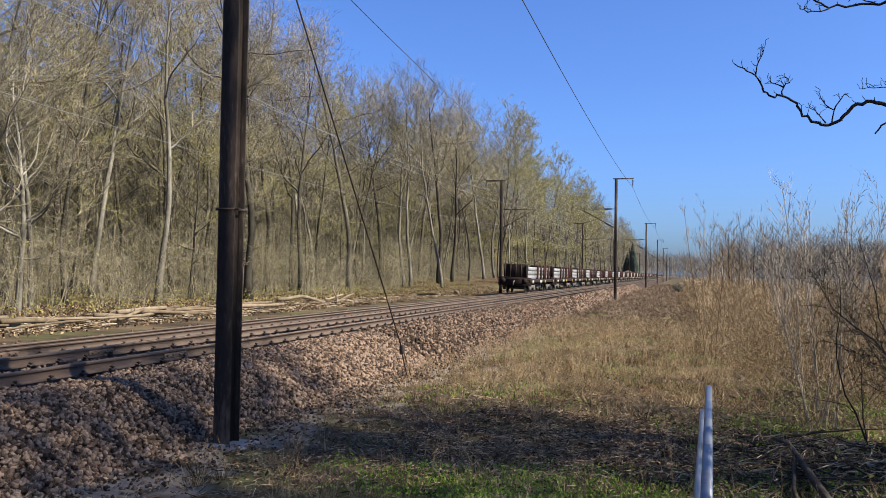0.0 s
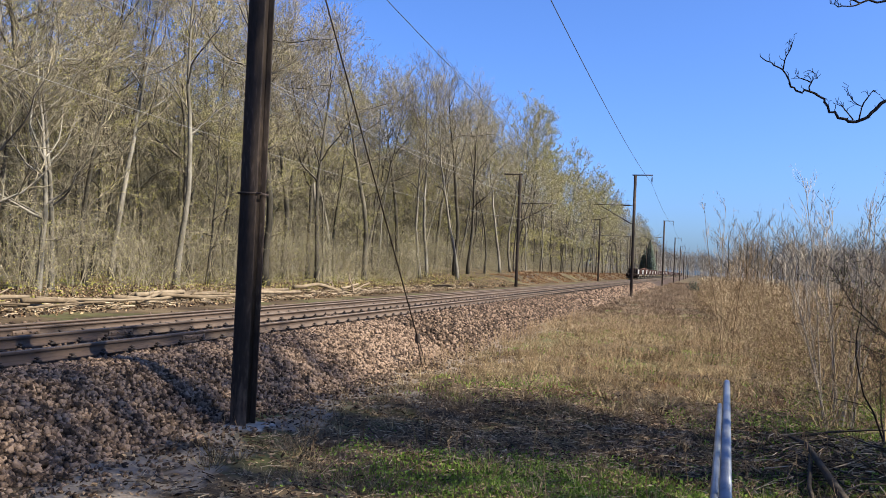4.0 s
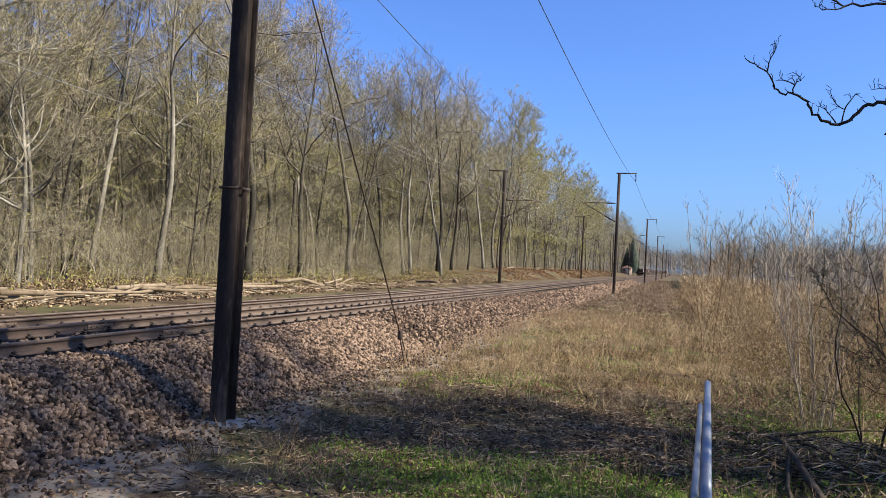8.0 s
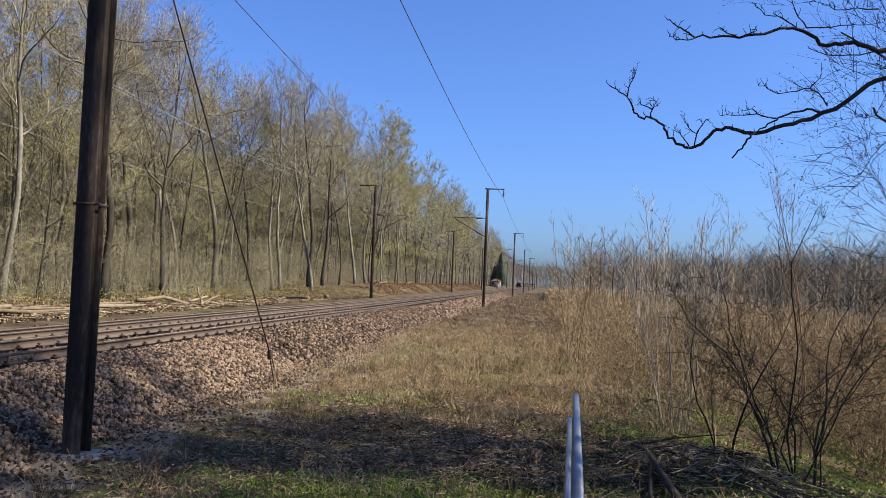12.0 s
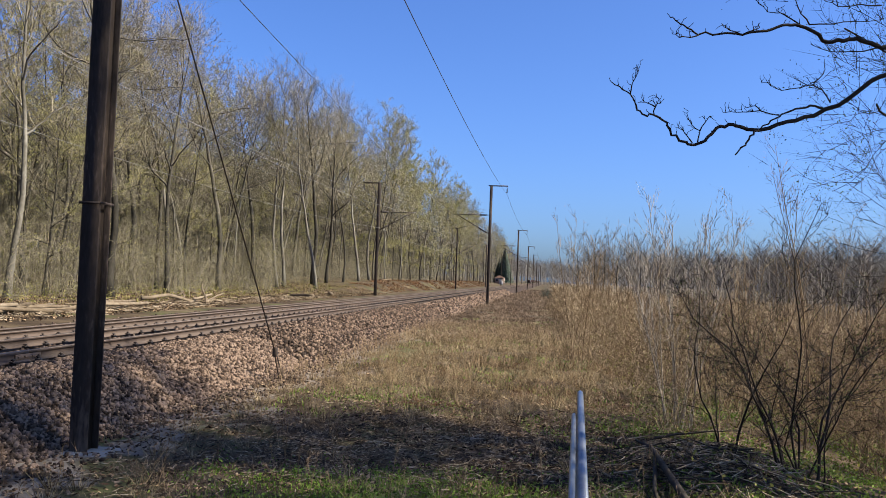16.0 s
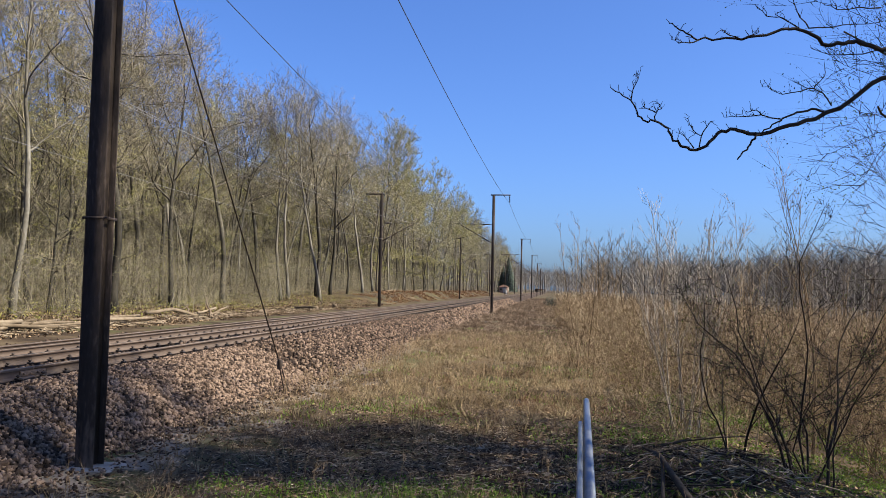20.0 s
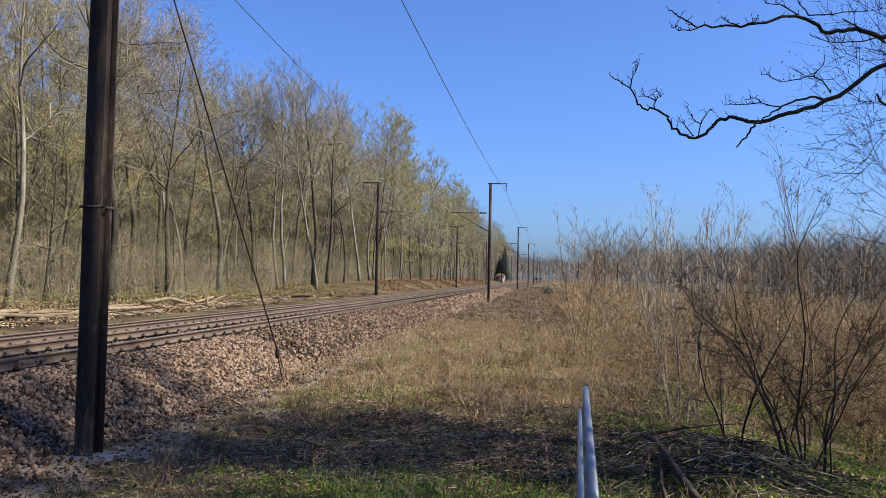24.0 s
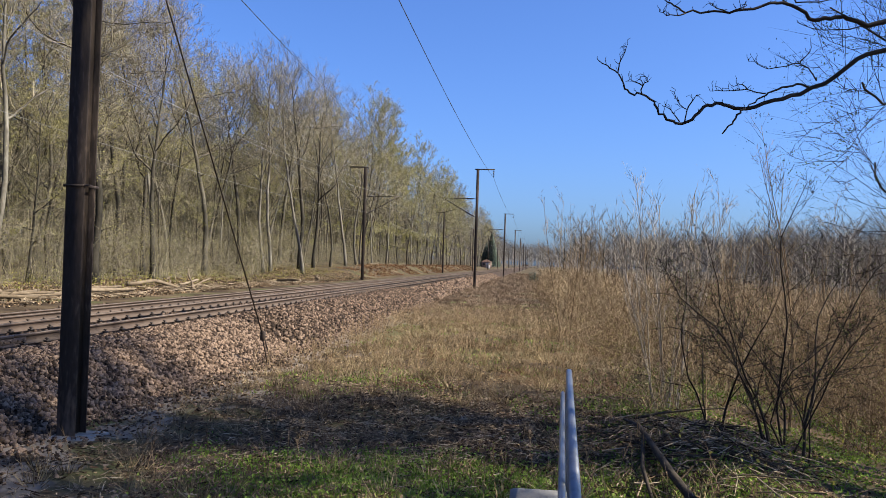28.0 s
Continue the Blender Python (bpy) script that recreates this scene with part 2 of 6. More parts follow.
class Shape:
    """Collects boxes, tubes and prisms into one mesh."""
    def __init__(self):
        self.v, self.f, self.n = [], [], 0

    def add(self, v, *faces):
        v = np.asarray(v, dtype=float).reshape(-1, 3)
        self.v.append(v)
        for f in faces:
            self.f.append(np.asarray(f) + self.n)
        self.n += len(v)
        return self

    def box(self, c, s, turn=None, bevel=0.0):
        """A box with chamfered upright and level edges where bevel is given."""
        hx, hy, hz = s[0] / 2, s[1] / 2, s[2] / 2
        if bevel:
            b = min(bevel, 0.45 * min(s))
            ring = [(-hx + b, -hy), (hx - b, -hy), (hx, -hy + b), (hx, hy - b), (hx - b, hy), (-hx + b, hy), (-hx, hy - b), (-hx, -hy + b)]
            k = 1 - b / max(hx, hy)
            v = [(x * k, y * k, -hz) for x, y in ring] + [(x, y, -hz + b) for x, y in ring] + [(x, y, hz - b) for x, y in ring] + [(x * k, y * k, hz) for x, y in ring]
            q = [(8 * r + i, 8 * r + (i + 1) % 8, 8 * r + 8 + (i + 1) % 8, 8 * r + 8 + i) for r in range(3) for i in range(8)]
            o = [tuple(range(7, -1, -1)), tuple(range(24, 32))]
        else:
            v = [(x * hx, y * hy, z * hz) for z in (-1, 1) for x, y in ((-1, -1), (1, -1), (1, 1), (-1, 1))]
            q, o = [(0, 3, 2, 1), (4, 5, 6, 7), (0, 1, 5, 4), (1, 2, 6, 5), (2, 3, 7, 6), (3, 0, 4, 7)], []
        v = np.array(v)
        if turn is not None:
            v = v @ np.array(turn.to_3x3()).T
        return self.add(v + np.array(c), q, *([o] if o else []))

    def tube(self, pts, rad, n=8, cap=True):
        """A round bar through points, with one radius or one for each point."""
        pts = np.asarray(pts, dtype=float)
        rad = np.broadcast_to(np.asarray(rad, dtype=float), (len(pts),))
        d = np.gradient(pts, axis=0)
        d /= np.linalg.norm(d, axis=1)[:, None] + 1e-9
        up = np.array((0, 0, 1.0)) if abs(d[0][2]) < 0.9 else np.array((0, 1.0, 0))
        a = np.cross(d, up)
        a /= np.linalg.norm(a, axis=1)[:, None] + 1e-9
        b = np.cross(d, a)
        w = np.arange(n) * 2 * math.pi / n
        v = pts[:, None] + rad[:, None, None] * (a[:, None] * np.cos(w)[None, :, None] + b[:, None] * np.sin(w)[None, :, None])
        q = [(r * n + i, r * n + (i + 1) % n, r * n + n + (i + 1) % n, r * n + n + i) for r in range(len(pts) - 1) for i in range(n)]
        faces = [q]
        if cap:
            faces.append([tuple(range(n - 1, -1, -1)), tuple(range((len(pts) - 1) * n, len(pts) * n))])
        return self.add(v, *faces)

    def bars(self, p0, p1, r0, r1, n=3):
        """Many tapered prisms at once; where r1 is nought they end in a point."""
        p0, p1 = np.asarray(p0, dtype=float).reshape(-1, 3), np.asarray(p1, dtype=float).reshape(-1, 3)
        if not len(p0):
            return self
        r0, r1 = np.broadcast_to(np.asarray(r0, dtype=float), (len(p0),)), np.broadcast_to(np.asarray(r1, dtype=float), (len(p0),))
        d = p1 - p0
        d /= np.linalg.norm(d, axis=1)[:, None] + 1e-9
        ref = np.where(np.abs(d[:, 2:3]) < 0.9, np.array([[0, 0, 1.0]]), np.array([[1.0, 0, 0]]))
        a = np.cross(d, ref)
        a /= np.linalg.norm(a, axis=1)[:, None] + 1e-9
        b = np.cross(d, a)
        w = np.arange(n) * 2 * math.pi / n
        ring = a[:, None] * np.cos(w)[None, :, None] + b[:, None] * np.sin(w)[None, :, None]
        lo = p0[:, None] + ring * r0[:, None, None]
        i = np.arange(n)
        j = (i + 1) % n
        if np.max(r1) <= 0:
            v = np.concatenate([lo, p1[:, None]], axis=1)
            base = np.arange(len(p0))[:, None, None] * (n + 1)
            f = np.stack([i, j, np.full(n, n)], axis=1)[None] + base
            return self.add(v, f.reshape(-1, 3))
        v = np.concatenate([lo, p1[:, None] + ring * r1[:, None, None]], axis=1)
        base = np.arange(len(p0))[:, None, None] * (2 * n)
        f = np.stack([i, j, j + n, i + n], axis=1)[None] + base
        return self.add(v, f.reshape(-1, 4))

    def tips(self, p0, p1, r, rng):
        """The finest twigs: one slender triangle each, turned by chance."""
        p0, p1 = np.asarray(p0, dtype=float).reshape(-1, 3), np.asarray(p1, dtype=float).reshape(-1, 3)
        a = np.cross(p1 - p0, rng.normal(size=p0.shape))
        a *= 1.35 * np.broadcast_to(np.asarray(r, dtype=float), (len(p0),))[:, None] / (np.linalg.norm(a, axis=1)[:, None] + 1e-9)
        return self.add(np.stack([p0 - a, p0 + a, p1], axis=1), np.arange(3 * len(p0)).reshape(-1, 3))

    def leaves(self, p, size, rng):
        """Small pointed leaves, folded out of two triangles, turned by chance."""
        p = np.asarray(p, dtype=float).reshape(-1, 3)
        a = rng.normal(size=p.shape)
        a /= np.linalg.norm(a, axis=1)[:, None]
        b = np.cross(a, rng.normal(size=p.shape))
        b /= np.linalg.norm(b, axis=1)[:, None] + 1e-9
        s = size * rng.uniform(0.6, 1.3, (len(p), 1))
        v = np.stack([p - a * s, p + b * s * 0.55, p + a * s, p - b * s * 0.55], axis=1)
        return self.add(v, np.arange(len(p) * 4).reshape(-1, 4))

    def mesh(self, name, mats, smooth=False, slots=None):
        by = {}
        for f in self.f:
            by.setdefault(f.shape[1], []).append(f)
        return mesh_from(name, np.concatenate(self.v), [np.concatenate(x) for x in by.values()], mats, slots, smooth)


def part(name, shape, mat, parent, label="", smooth=False):
    ob = new(name, shape if isinstance(shape, bpy.types.Mesh) else shape.mesh(name, mat, smooth))
    ob.parent = parent
    if label:
        ob["label"] = label
    return ob


def thing(name, label, category, group="", kind="", at=(0, 0, 0), rz=0.0):
    ob = new(name)
    ob.empty_display_size = 0.2
    ob.matrix_basis = pose(*at, 0, 0, rz)
    return tagged(ob, label, category, group, kind)


def smooth(a, b, x):
    t = np.clip((np.asarray(x, dtype=float) - a) / (b - a), 0, 1)
    return t * t * (3 - 2 * t)


def wave(x, y, s, seed):
    """Cheap rolling noise between -1 and 1."""
    x, y = np.asarray(x, dtype=float) / s, np.asarray(y, dtype=float) / s
    return (np.sin(1.3 * x + 2.1 * y + seed) + np.sin(-2.3 * x + 1.1 * y + 1.7 * seed) + np.sin(0.7 * x - 1.9 * y + 2.9 * seed) + np.sin(3.1 * x + 2.7 * y + seed * 0.3)) / 4


# ---- the lie of the land: the track runs along +y, its rail tops at height nought ----
RAILS = (-8.2, -9.7, -11.8, -13.3)
CANT = (0.0, -0.02, -0.16, -0.27)


def ground_z(x, y):
    x, y = np.asarray(x, dtype=float), np.asarray(y, dtype=float)
    right = -0.88 - 0.95 * smooth(2.2, 8.5, x) - 0.8 * smooth(9, 40, x) * smooth(0, 30, y)
    left = 5.0 * smooth(-62, -170, x) - 0.48 + 1.15 * smooth(58, 100, y) * smooth(-17.0, -20.5, x) * (1 - 0.75 * smooth(230, 330, y)) + 0.25 * smooth(-20, -40, x)
    z = np.where(x > -10.5, right, left)
    z = z + 0.07 * wave(x, y, 1.9, 1.0) * smooth(-5.8, -3.8, x) + 0.06 * wave(x, y, 2.3, 5.0) * smooth(-16.2, -18, x)
    z = z + 0.05 * wave(x, y, 0.55, 3.0) * smooth(-5.6, -4.4, x)
    heap = 0.30 * np.exp(-(((x - 1.9) / 1.0) ** 2 + ((y - 9.6) / 1.5) ** 2))          # heap of cut brushwood
    road = smooth(4.4, 1.8, y) * smooth(-5.5, -3.5, x)
    z = z + heap
    return z * (1 - road) + (-0.20) * road


def ground_at(x, y):
    return float(ground_z(x, y))


# ---- ground sheet ----
def build_ground():
    xs = np.concatenate([[-3000, -1200, -500, -250, -140, -90, -60, -45, -36], np.arange(-30, -15.6, 0.8), np.arange(-15.2, -6.4, 1.6), np.arange(-6.2, 6.0, 0.16), np.arange(6.2, 14, 0.6),
                         [16, 19, 23, 28, 35, 45, 60, 90, 140, 250, 500, 1200, 3000]])
    ys = np.concatenate([[-3000, -800, -200, -80, -40, -20, -10, -5], np.arange(-2, 4, 1.0), np.arange(4, 22, 0.16), np.arange(22, 60, 0.8), np.arange(60, 140, 4.0),
                         [150, 170, 200, 240, 290, 340, 420, 600, 900, 1500, 3000]])
    X, Y = np.meshgrid(xs, ys)
    Z = ground_z(X, Y)
    v = np.stack([X, Y, Z], axis=-1).reshape(-1, 3)
    w = len(xs)
    i = (np.arange(len(ys) - 1)[:, None] * w + np.arange(w - 1)[None]).ravel()
    m = material("verge_soil", [(0.03, 0.02, 0.012), (0.09, 0.061, 0.036), (0.19, 0.137, 0.08), (0.34, 0.26, 0.155)], 0.5, 0.95, bump=0.9, fine=22)
    n, l = m.node_tree.nodes, m.node_tree.links
    ramp = [a for a in n if a.type == "VALTORGB"][0]
    co = [a for a in n if a.type == "TEX_COORD"][0]

    def patch(colour, scale, lo, hi, before):
        t, r, mx = n.new("ShaderNodeTexNoise"), n.new("ShaderNodeMapRange"), n.new("ShaderNodeMix")
        t.inputs["Scale"].default_value, t.inputs["Detail"].default_value, t.inputs["Roughness"].default_value = scale, 6, 0.65
        l.new(co.outputs["Object"], t.inputs["Vector"])
        r.inputs["From Min"].default_value, r.inputs["From Max"].default_value = lo, hi
        l.new(t.outputs["Fac"], r.inputs["Value"])
        mx.data_type = "RGBA"
        l.new(r.outputs[0], mx.inputs["Factor"])
        l.new(before, mx.inputs["A"])
        mx.inputs["B"].default_value = (*colour, 1)
        return mx.outputs["Result"]

    out = patch((0.075, 0.088, 0.03), 0.35, 0.52, 0.72, ramp.outputs[0])
    out = patch((0.028, 0.021, 0.015), 2.6, 0.56, 0.74, out)
    # a grey, sandy cess path beside the ballast toe
    sep, near, far, mul, mx = n.new("ShaderNodeSeparateXYZ"), n.new("ShaderNodeMapRange"), n.new("ShaderNodeMapRange"), n.new("ShaderNodeMath"), n.new("ShaderNodeMix")
    wob, sh = n.new("ShaderNodeTexNoise"), n.new("ShaderNodeMath")
    wob.inputs["Scale"].default_value, wob.inputs["Detail"].default_value = 0.8, 8
    l.new(co.outputs["Object"], wob.inputs["Vector"])
    l.new(co.outputs["Object"], sep.inputs[0])
    sh.operation, sh.inputs[1].default_value = "MULTIPLY_ADD", 6.0
    l.new(wob.outputs["Fac"], sh.inputs[0])
    l.new(sep.outputs["X"], sh.inputs[2])
    near.inputs["From Min"].default_value, near.inputs["From Max"].default_value = -2.75, -2.45
    far.inputs["From Min"].default_value, far.inputs["From Max"].default_value = -1.45, -1.9
    l.new(sh.outputs[0], near.inputs["Value"])
    l.new(sh.outputs[0], far.inputs["Value"])
    mul.operation = "MULTIPLY"
    ends, both = n.new("ShaderNodeMapRange"), n.new("ShaderNodeMath")
    ends.inputs["From Min"].default_value, ends.inputs["From Max"].default_value = 36, 20
    l.new(sep.outputs["Y"], ends.inputs["Value"])
    both.operation = "MULTIPLY"
    l.new(near.outputs[0], both.inputs[0])
    l.new(ends.outputs[0], both.inputs[1])
    l.new(both.outputs[0], mul.inputs[0])
    l.new(far.outputs[0], mul.inputs[1])
    mx.data_type = "RGBA"
    l.new(mul.outputs[0], mx.inputs["Factor"])
    l.new(out, mx.inputs["A"])
    mx.inputs["B"].default_value = (0.155, 0.13, 0.105, 1)
    l.new(mx.outputs["Result"], n["Principled BSDF"].inputs["Base Color"])
    ob = new("ground", mesh_from("ground", v, [np.stack([i, i + 1, i + 1 + w, i + w], axis=1)], m, smooth=True))
    tagged(ob, "rough verge of dry grass, soil and leaf litter", "ground", kind="structure")


build_ground()


# ---- ballast bed, rails, sleepers ----
def build_track():
    prof = [(-16.3, -0.75), (-15.2, -0.50), (-14.6, -0.50), (-12.0, -0.39), (-10.6, -0.26), (-9.9, -0.24), (-7.5, -0.22), (-7.15, -0.27), (-6.05, -0.83), (-5.85, -1.15)]
    ys = np.concatenate([[-120, -40, -10], np.arange(0, 60, 1.0), [60, 70, 85, 110, 150, 200, 300, 500, 900, 2200]])
    v = [(x + 0.04 * wave(x, y, 1.7, 9) * (abs(x + 11) > 3.7), y, z + 0.02 * wave(x, y, 0.9, 2) - 0.02) for y in ys for x, z in prof]
    w = len(prof)
    i = (np.arange(len(ys) - 1)[:, None] * w + np.arange(w - 1)[None]).ravel()
    bed = new("ballast_bed", mesh_from("ballast_bed", v, [np.stack([i, i + 1, i + 1 + w, i + w], axis=1)], M_BED_SHADE, smooth=True))
    tagged(bed, "pinkish brown crushed stone track ballast with sloping shoulder", "ballast", kind="structure")
    rp = [(-0.075, -0.172), (0.075, -0.172), (0.075, -0.158), (0.014, -0.135), (0.010, -0.05), (0.036, -0.038), (0.036, -0.008), (0.026, 0.0), (-0.026, 0.0), (-0.036, -0.008), (-0.036, -0.038), (-0.010, -0.05), (-0.014, -0.135), (-0.075, -0.158)]
    k = len(rp)

    def rail_mesh(y0, y1):
        v = [(x, y, z) for y in (y0, y1) for x, z in rp]
        q = [(a, (a + 1) % k, (a + 1) % k + k, a + k) for a in range(k)]
        return mesh_from("rail", v, [q, [tuple(range(k - 1, -1, -1)), tuple(range(k, 2 * k))]], [M_RAIL, M_RAILHEAD], [0, 0, 0, 0, 0, 0, 1, 1, 1, 0, 0, 0, 0, 0, 0, 0])

    pieces = [rail_mesh(-120, 11.55), rail_mesh(11.562, 2200)]
    plate = Shape()
    plate.box((0, 0, -0.095), (0.022, 0.62, 0.085), bevel=0.006)
    for yy in (-0.24, -0.09, 0.09, 0.24):
        plate.tube([(0.0, yy, -0.095), (0.035, yy, -0.095)], 0.014, 6)
    plate = plate.mesh("fishplate", M_RAIL)
    clip = Shape()
    clip.box((0.105, 0, -0.150), (0.075, 0.10, 0.030), bevel=0.008)
    clip.tube([(0.10, 0, -0.15), (0.10, 0, -0.095)], 0.016, 6)
    clip.box((0.10, 0, -0.112), (0.05, 0.05, 0.018))
    clip_me = clip.mesh("rail_clip", M_CLIP)
    sl = Shape().box((0, 0, -0.285), (2.3, 0.26, 0.13), bevel=0.03).mesh("sleeper", M_SLEEPER)
    for t, (a, b) in enumerate(((0, 1), (2, 3))):
        track = thing("railway_track", "rusty steel rails on concrete sleepers in brown ballast", "railway track", "railway tracks", "structure")
        mid = (RAILS[a] + RAILS[b]) / 2
        tilt = math.degrees(math.atan2(CANT[a] - CANT[b], RAILS[a] - RAILS[b]))
        for r in (a, b):
            for me in pieces:
                rail = part("rail", me, None, track)
                rail.location = (RAILS[r], 0, CANT[r])
            side = 1
            fp = part("fishplate", plate, None, track)
            fp.location = (RAILS[r] + 0.022, 11.556, CANT[r])
            rest = Shape()
            for j in range(-10, 420):
                y = 0.3 + 0.6 * j
                for side in (1, -1):
                    if side == -1 and j > 120:
                        continue
                    if 0 <= j < 70:
                        c = part("rail_clip", clip_me, None, track)
                        c.matrix_basis = pose(RAILS[r], y, CANT[r], 0, 0, 0 if side > 0 else 180)
                    else:
                        rest.box((RAILS[r] + side * 0.105, y, CANT[r] - 0.14), (0.08, 0.10, 0.06))
            tagged(part("rail_clips", rest, M_CLIP, track), kind="stuff")
        for j in range(-6, 120):
            s = part("sleeper", sl, None, track)
            s.matrix_basis = pose(mid, 0.3 + 0.6 * j, (CANT[a] + CANT[b]) / 2, 0, -tilt, 0)
        far_sl = Shape()
        for j in range(120, 700):
            far_sl.box((mid, 0.3 + 0.6 * j, -0.285 + (CANT[a] + CANT[b]) / 2), (2.4, 0.26, 0.13))
        tagged(part("far_sleepers", far_sl, M_SLEEPER, track), kind="stuff")


build_track()


# ---- overhead line masts ----
MAST_Y = [9.0 + 62.5 * i for i in range(8)]


def build_mast():
    m = thing("catenary_mast", "tall dark steel catenary mast with a bent top arm", "catenary mast", "catenary masts along the railway")
    s = Shape()
    w, d, t, h = 0.235, 0.25, 0.02, 10.62
    s.box((0, d / 2 - t / 2, h / 2), (w, t, h), bevel=0.004)
    s.box((0, -d / 2 + t / 2, h / 2), (w, t, h), bevel=0.004)
    s.box((0.03, 0, h / 2), (0.016, d - 2 * t, h))
    part("column", s, M_MAST, m, "dark weathered steel column")
    part("footing", Shape().box((0.10, 0, -0.24), (0.62, 0.50, 0.5), bevel=0.04), M_CONC, m, "grey concrete footing")
    s = Shape().box((0.62, 0, 10.66), (1.75, 0.14, 0.09), bevel=0.01)
    part("top_arm", s, M_MAST, m)
    ins = Shape().tube([(1.42, 0, 10.62), (1.42, 0, 9.95)], 0.02, 6)
    for i in range(5):
        ins.tube([(1.42, 0, 10.5 - i * 0.1), (1.42, 0, 10.47 - i * 0.1)], [0.10, 0.06], 8)
    part("insulator", ins, M_INSUL, m, "brown ribbed hanging insulator")
    s = Shape().tube([(-0.15, 0, 8.0), (-3.5, 0, 8.02)], 0.03, 6)
    part("upper_tube", s, M_MAST, m)
    u = Shape().tube([(-0.35, 0, 8.0), (-0.95, 0, 8.0)], 0.065, 8)
    part("insulator", u, M_INSUL, m)
    s = Shape().tube([(-0.15, 0, 6.35), (-2.9, 0, 7.9)], 0.04, 6)
    part("brace_tube", s, M_MAST, m)
    u = Shape().tube([(-0.35, 0, 6.46), (-0.95, 0, 6.80)], 0.07, 8)
    part("insulator", u, M_INSUL, m)
    s = Shape().tube([(-1.6, 0, 7.1), (-3.2, 0, 6.65)], 0.02, 6)
    part("steady_arm", s, M_MAST, m)
    s = Shape()
    for sx in (-1, 1):
        s.box((sx * 0.135, 0, 3.0), (0.012, 0.30, 0.03))
    for sy in (-1, 1):
        s.box((0, sy * 0.145, 3.0), (0.28, 0.012, 0.03))
    s.tube([(0.135, -0.14, 3.0), (0.22, -0.17, 3.0)], 0.012, 6)
    part("clamp_band", s, M_MAST, m)
    return m


mast = build_mast()
mast.matrix_basis = pose(-5.6, MAST_Y[0], -0.87)
for yy in MAST_Y[1:]:
    copy_thing(mast, pose(-5.6, yy, -0.82))
for yy in MAST_Y[1:]:
    copy_thing(mast, pose(-15.9, yy, -0.80, 0, 0, 180))


def sag(p, q, dip, n=24):
    t = np.linspace(0, 1, n)[:, None]
    p, q = np.array(p, dtype=float), np.array(q, dtype=float)
    v = p + (q - p) * t
    v[:, 2] -= 4 * dip * (t * (1 - t))[:, 0]
    return v


def build_wires():
    ys = [MAST_Y[0] - 62.5] + MAST_Y
    runs = (("feeder_wire", "thin dark overhead feeder wire", -4.18, 9.1, 0.55, 0.014, M_WIRE),
            ("feeder_wire", "pale aluminium overhead feeder wire", -17.32, 9.1, 0.75, 0.010, M_WIRE_PALE),
            ("earth_wire", "pale earth wire slung from mast to mast", -15.72, 5.75, 0.62, 0.009, M_WIRE_PALE),
            ("messenger_wire", "thin pale catenary messenger wire", -12.5, 7.2, 1.0, 0.008, M_WIRE_PALE),
            ("contact_wire", "thin bronze contact wire over the track", -12.5, 5.75, 0.05, 0.006, M_WIRE))
    for name, label, x, z, dip, r, mat in runs:
        wire = thing(name, label, "wire", "overhead wires")
        for a, b in zip(ys[:-1], ys[1:]):
            part("span", Shape().tube(sag((x, a, z), (x, b, z), dip), r, 5, cap=False), mat, wire)
    wire = thing("messenger_wire", "dark catenary messenger wire drawn in to the mast", "wire", "overhead wires")
    run = lambda a, b, dip: part("span", Shape().tube(sag(a, b, dip), 0.0085, 5, cap=False), M_WIRE, wire)
    run((-5.8, -53.5, 7.6), (-5.85, 9.0, 6.6), 0.5)
    run((-5.85, 9.0, 6.6), (-8.95, 71.5, 7.2), 0.40)
    for a, b in zip(MAST_Y[1:-1], MAST_Y[2:]):
        run((-8.95, a, 7.2), (-8.95, b, 7.2), 0.9)


build_wires()


def build_guy():
    g = thing("guy_wire", "black guy wire stayed from the mast to the ground", "guy wire")
    foot, top = np.array((-5.66, 16.43, -0.9)), np.array((-5.53, 9.13, 6.98))
    d = (top - foot) / np.linalg.norm(top - foot)
    knee = foot + d * 0.85
    part("cable", Shape().tube([knee, top], 0.014, 6), M_TWIG_DARK, g)
    s = Shape()
    for k in (-0.05, 0.05):
        s.tube([foot + np.array((k, 0, -0.1)), knee + np.array((k * 0.4, 0, 0))], 0.014, 6)
    part("anchor_rod", s, M_MAST, g)
    part("turnbuckle", Shape().box(knee, (0.10, 0.09, 0.2), bevel=0.02), M_MAST, g)


build_guy()


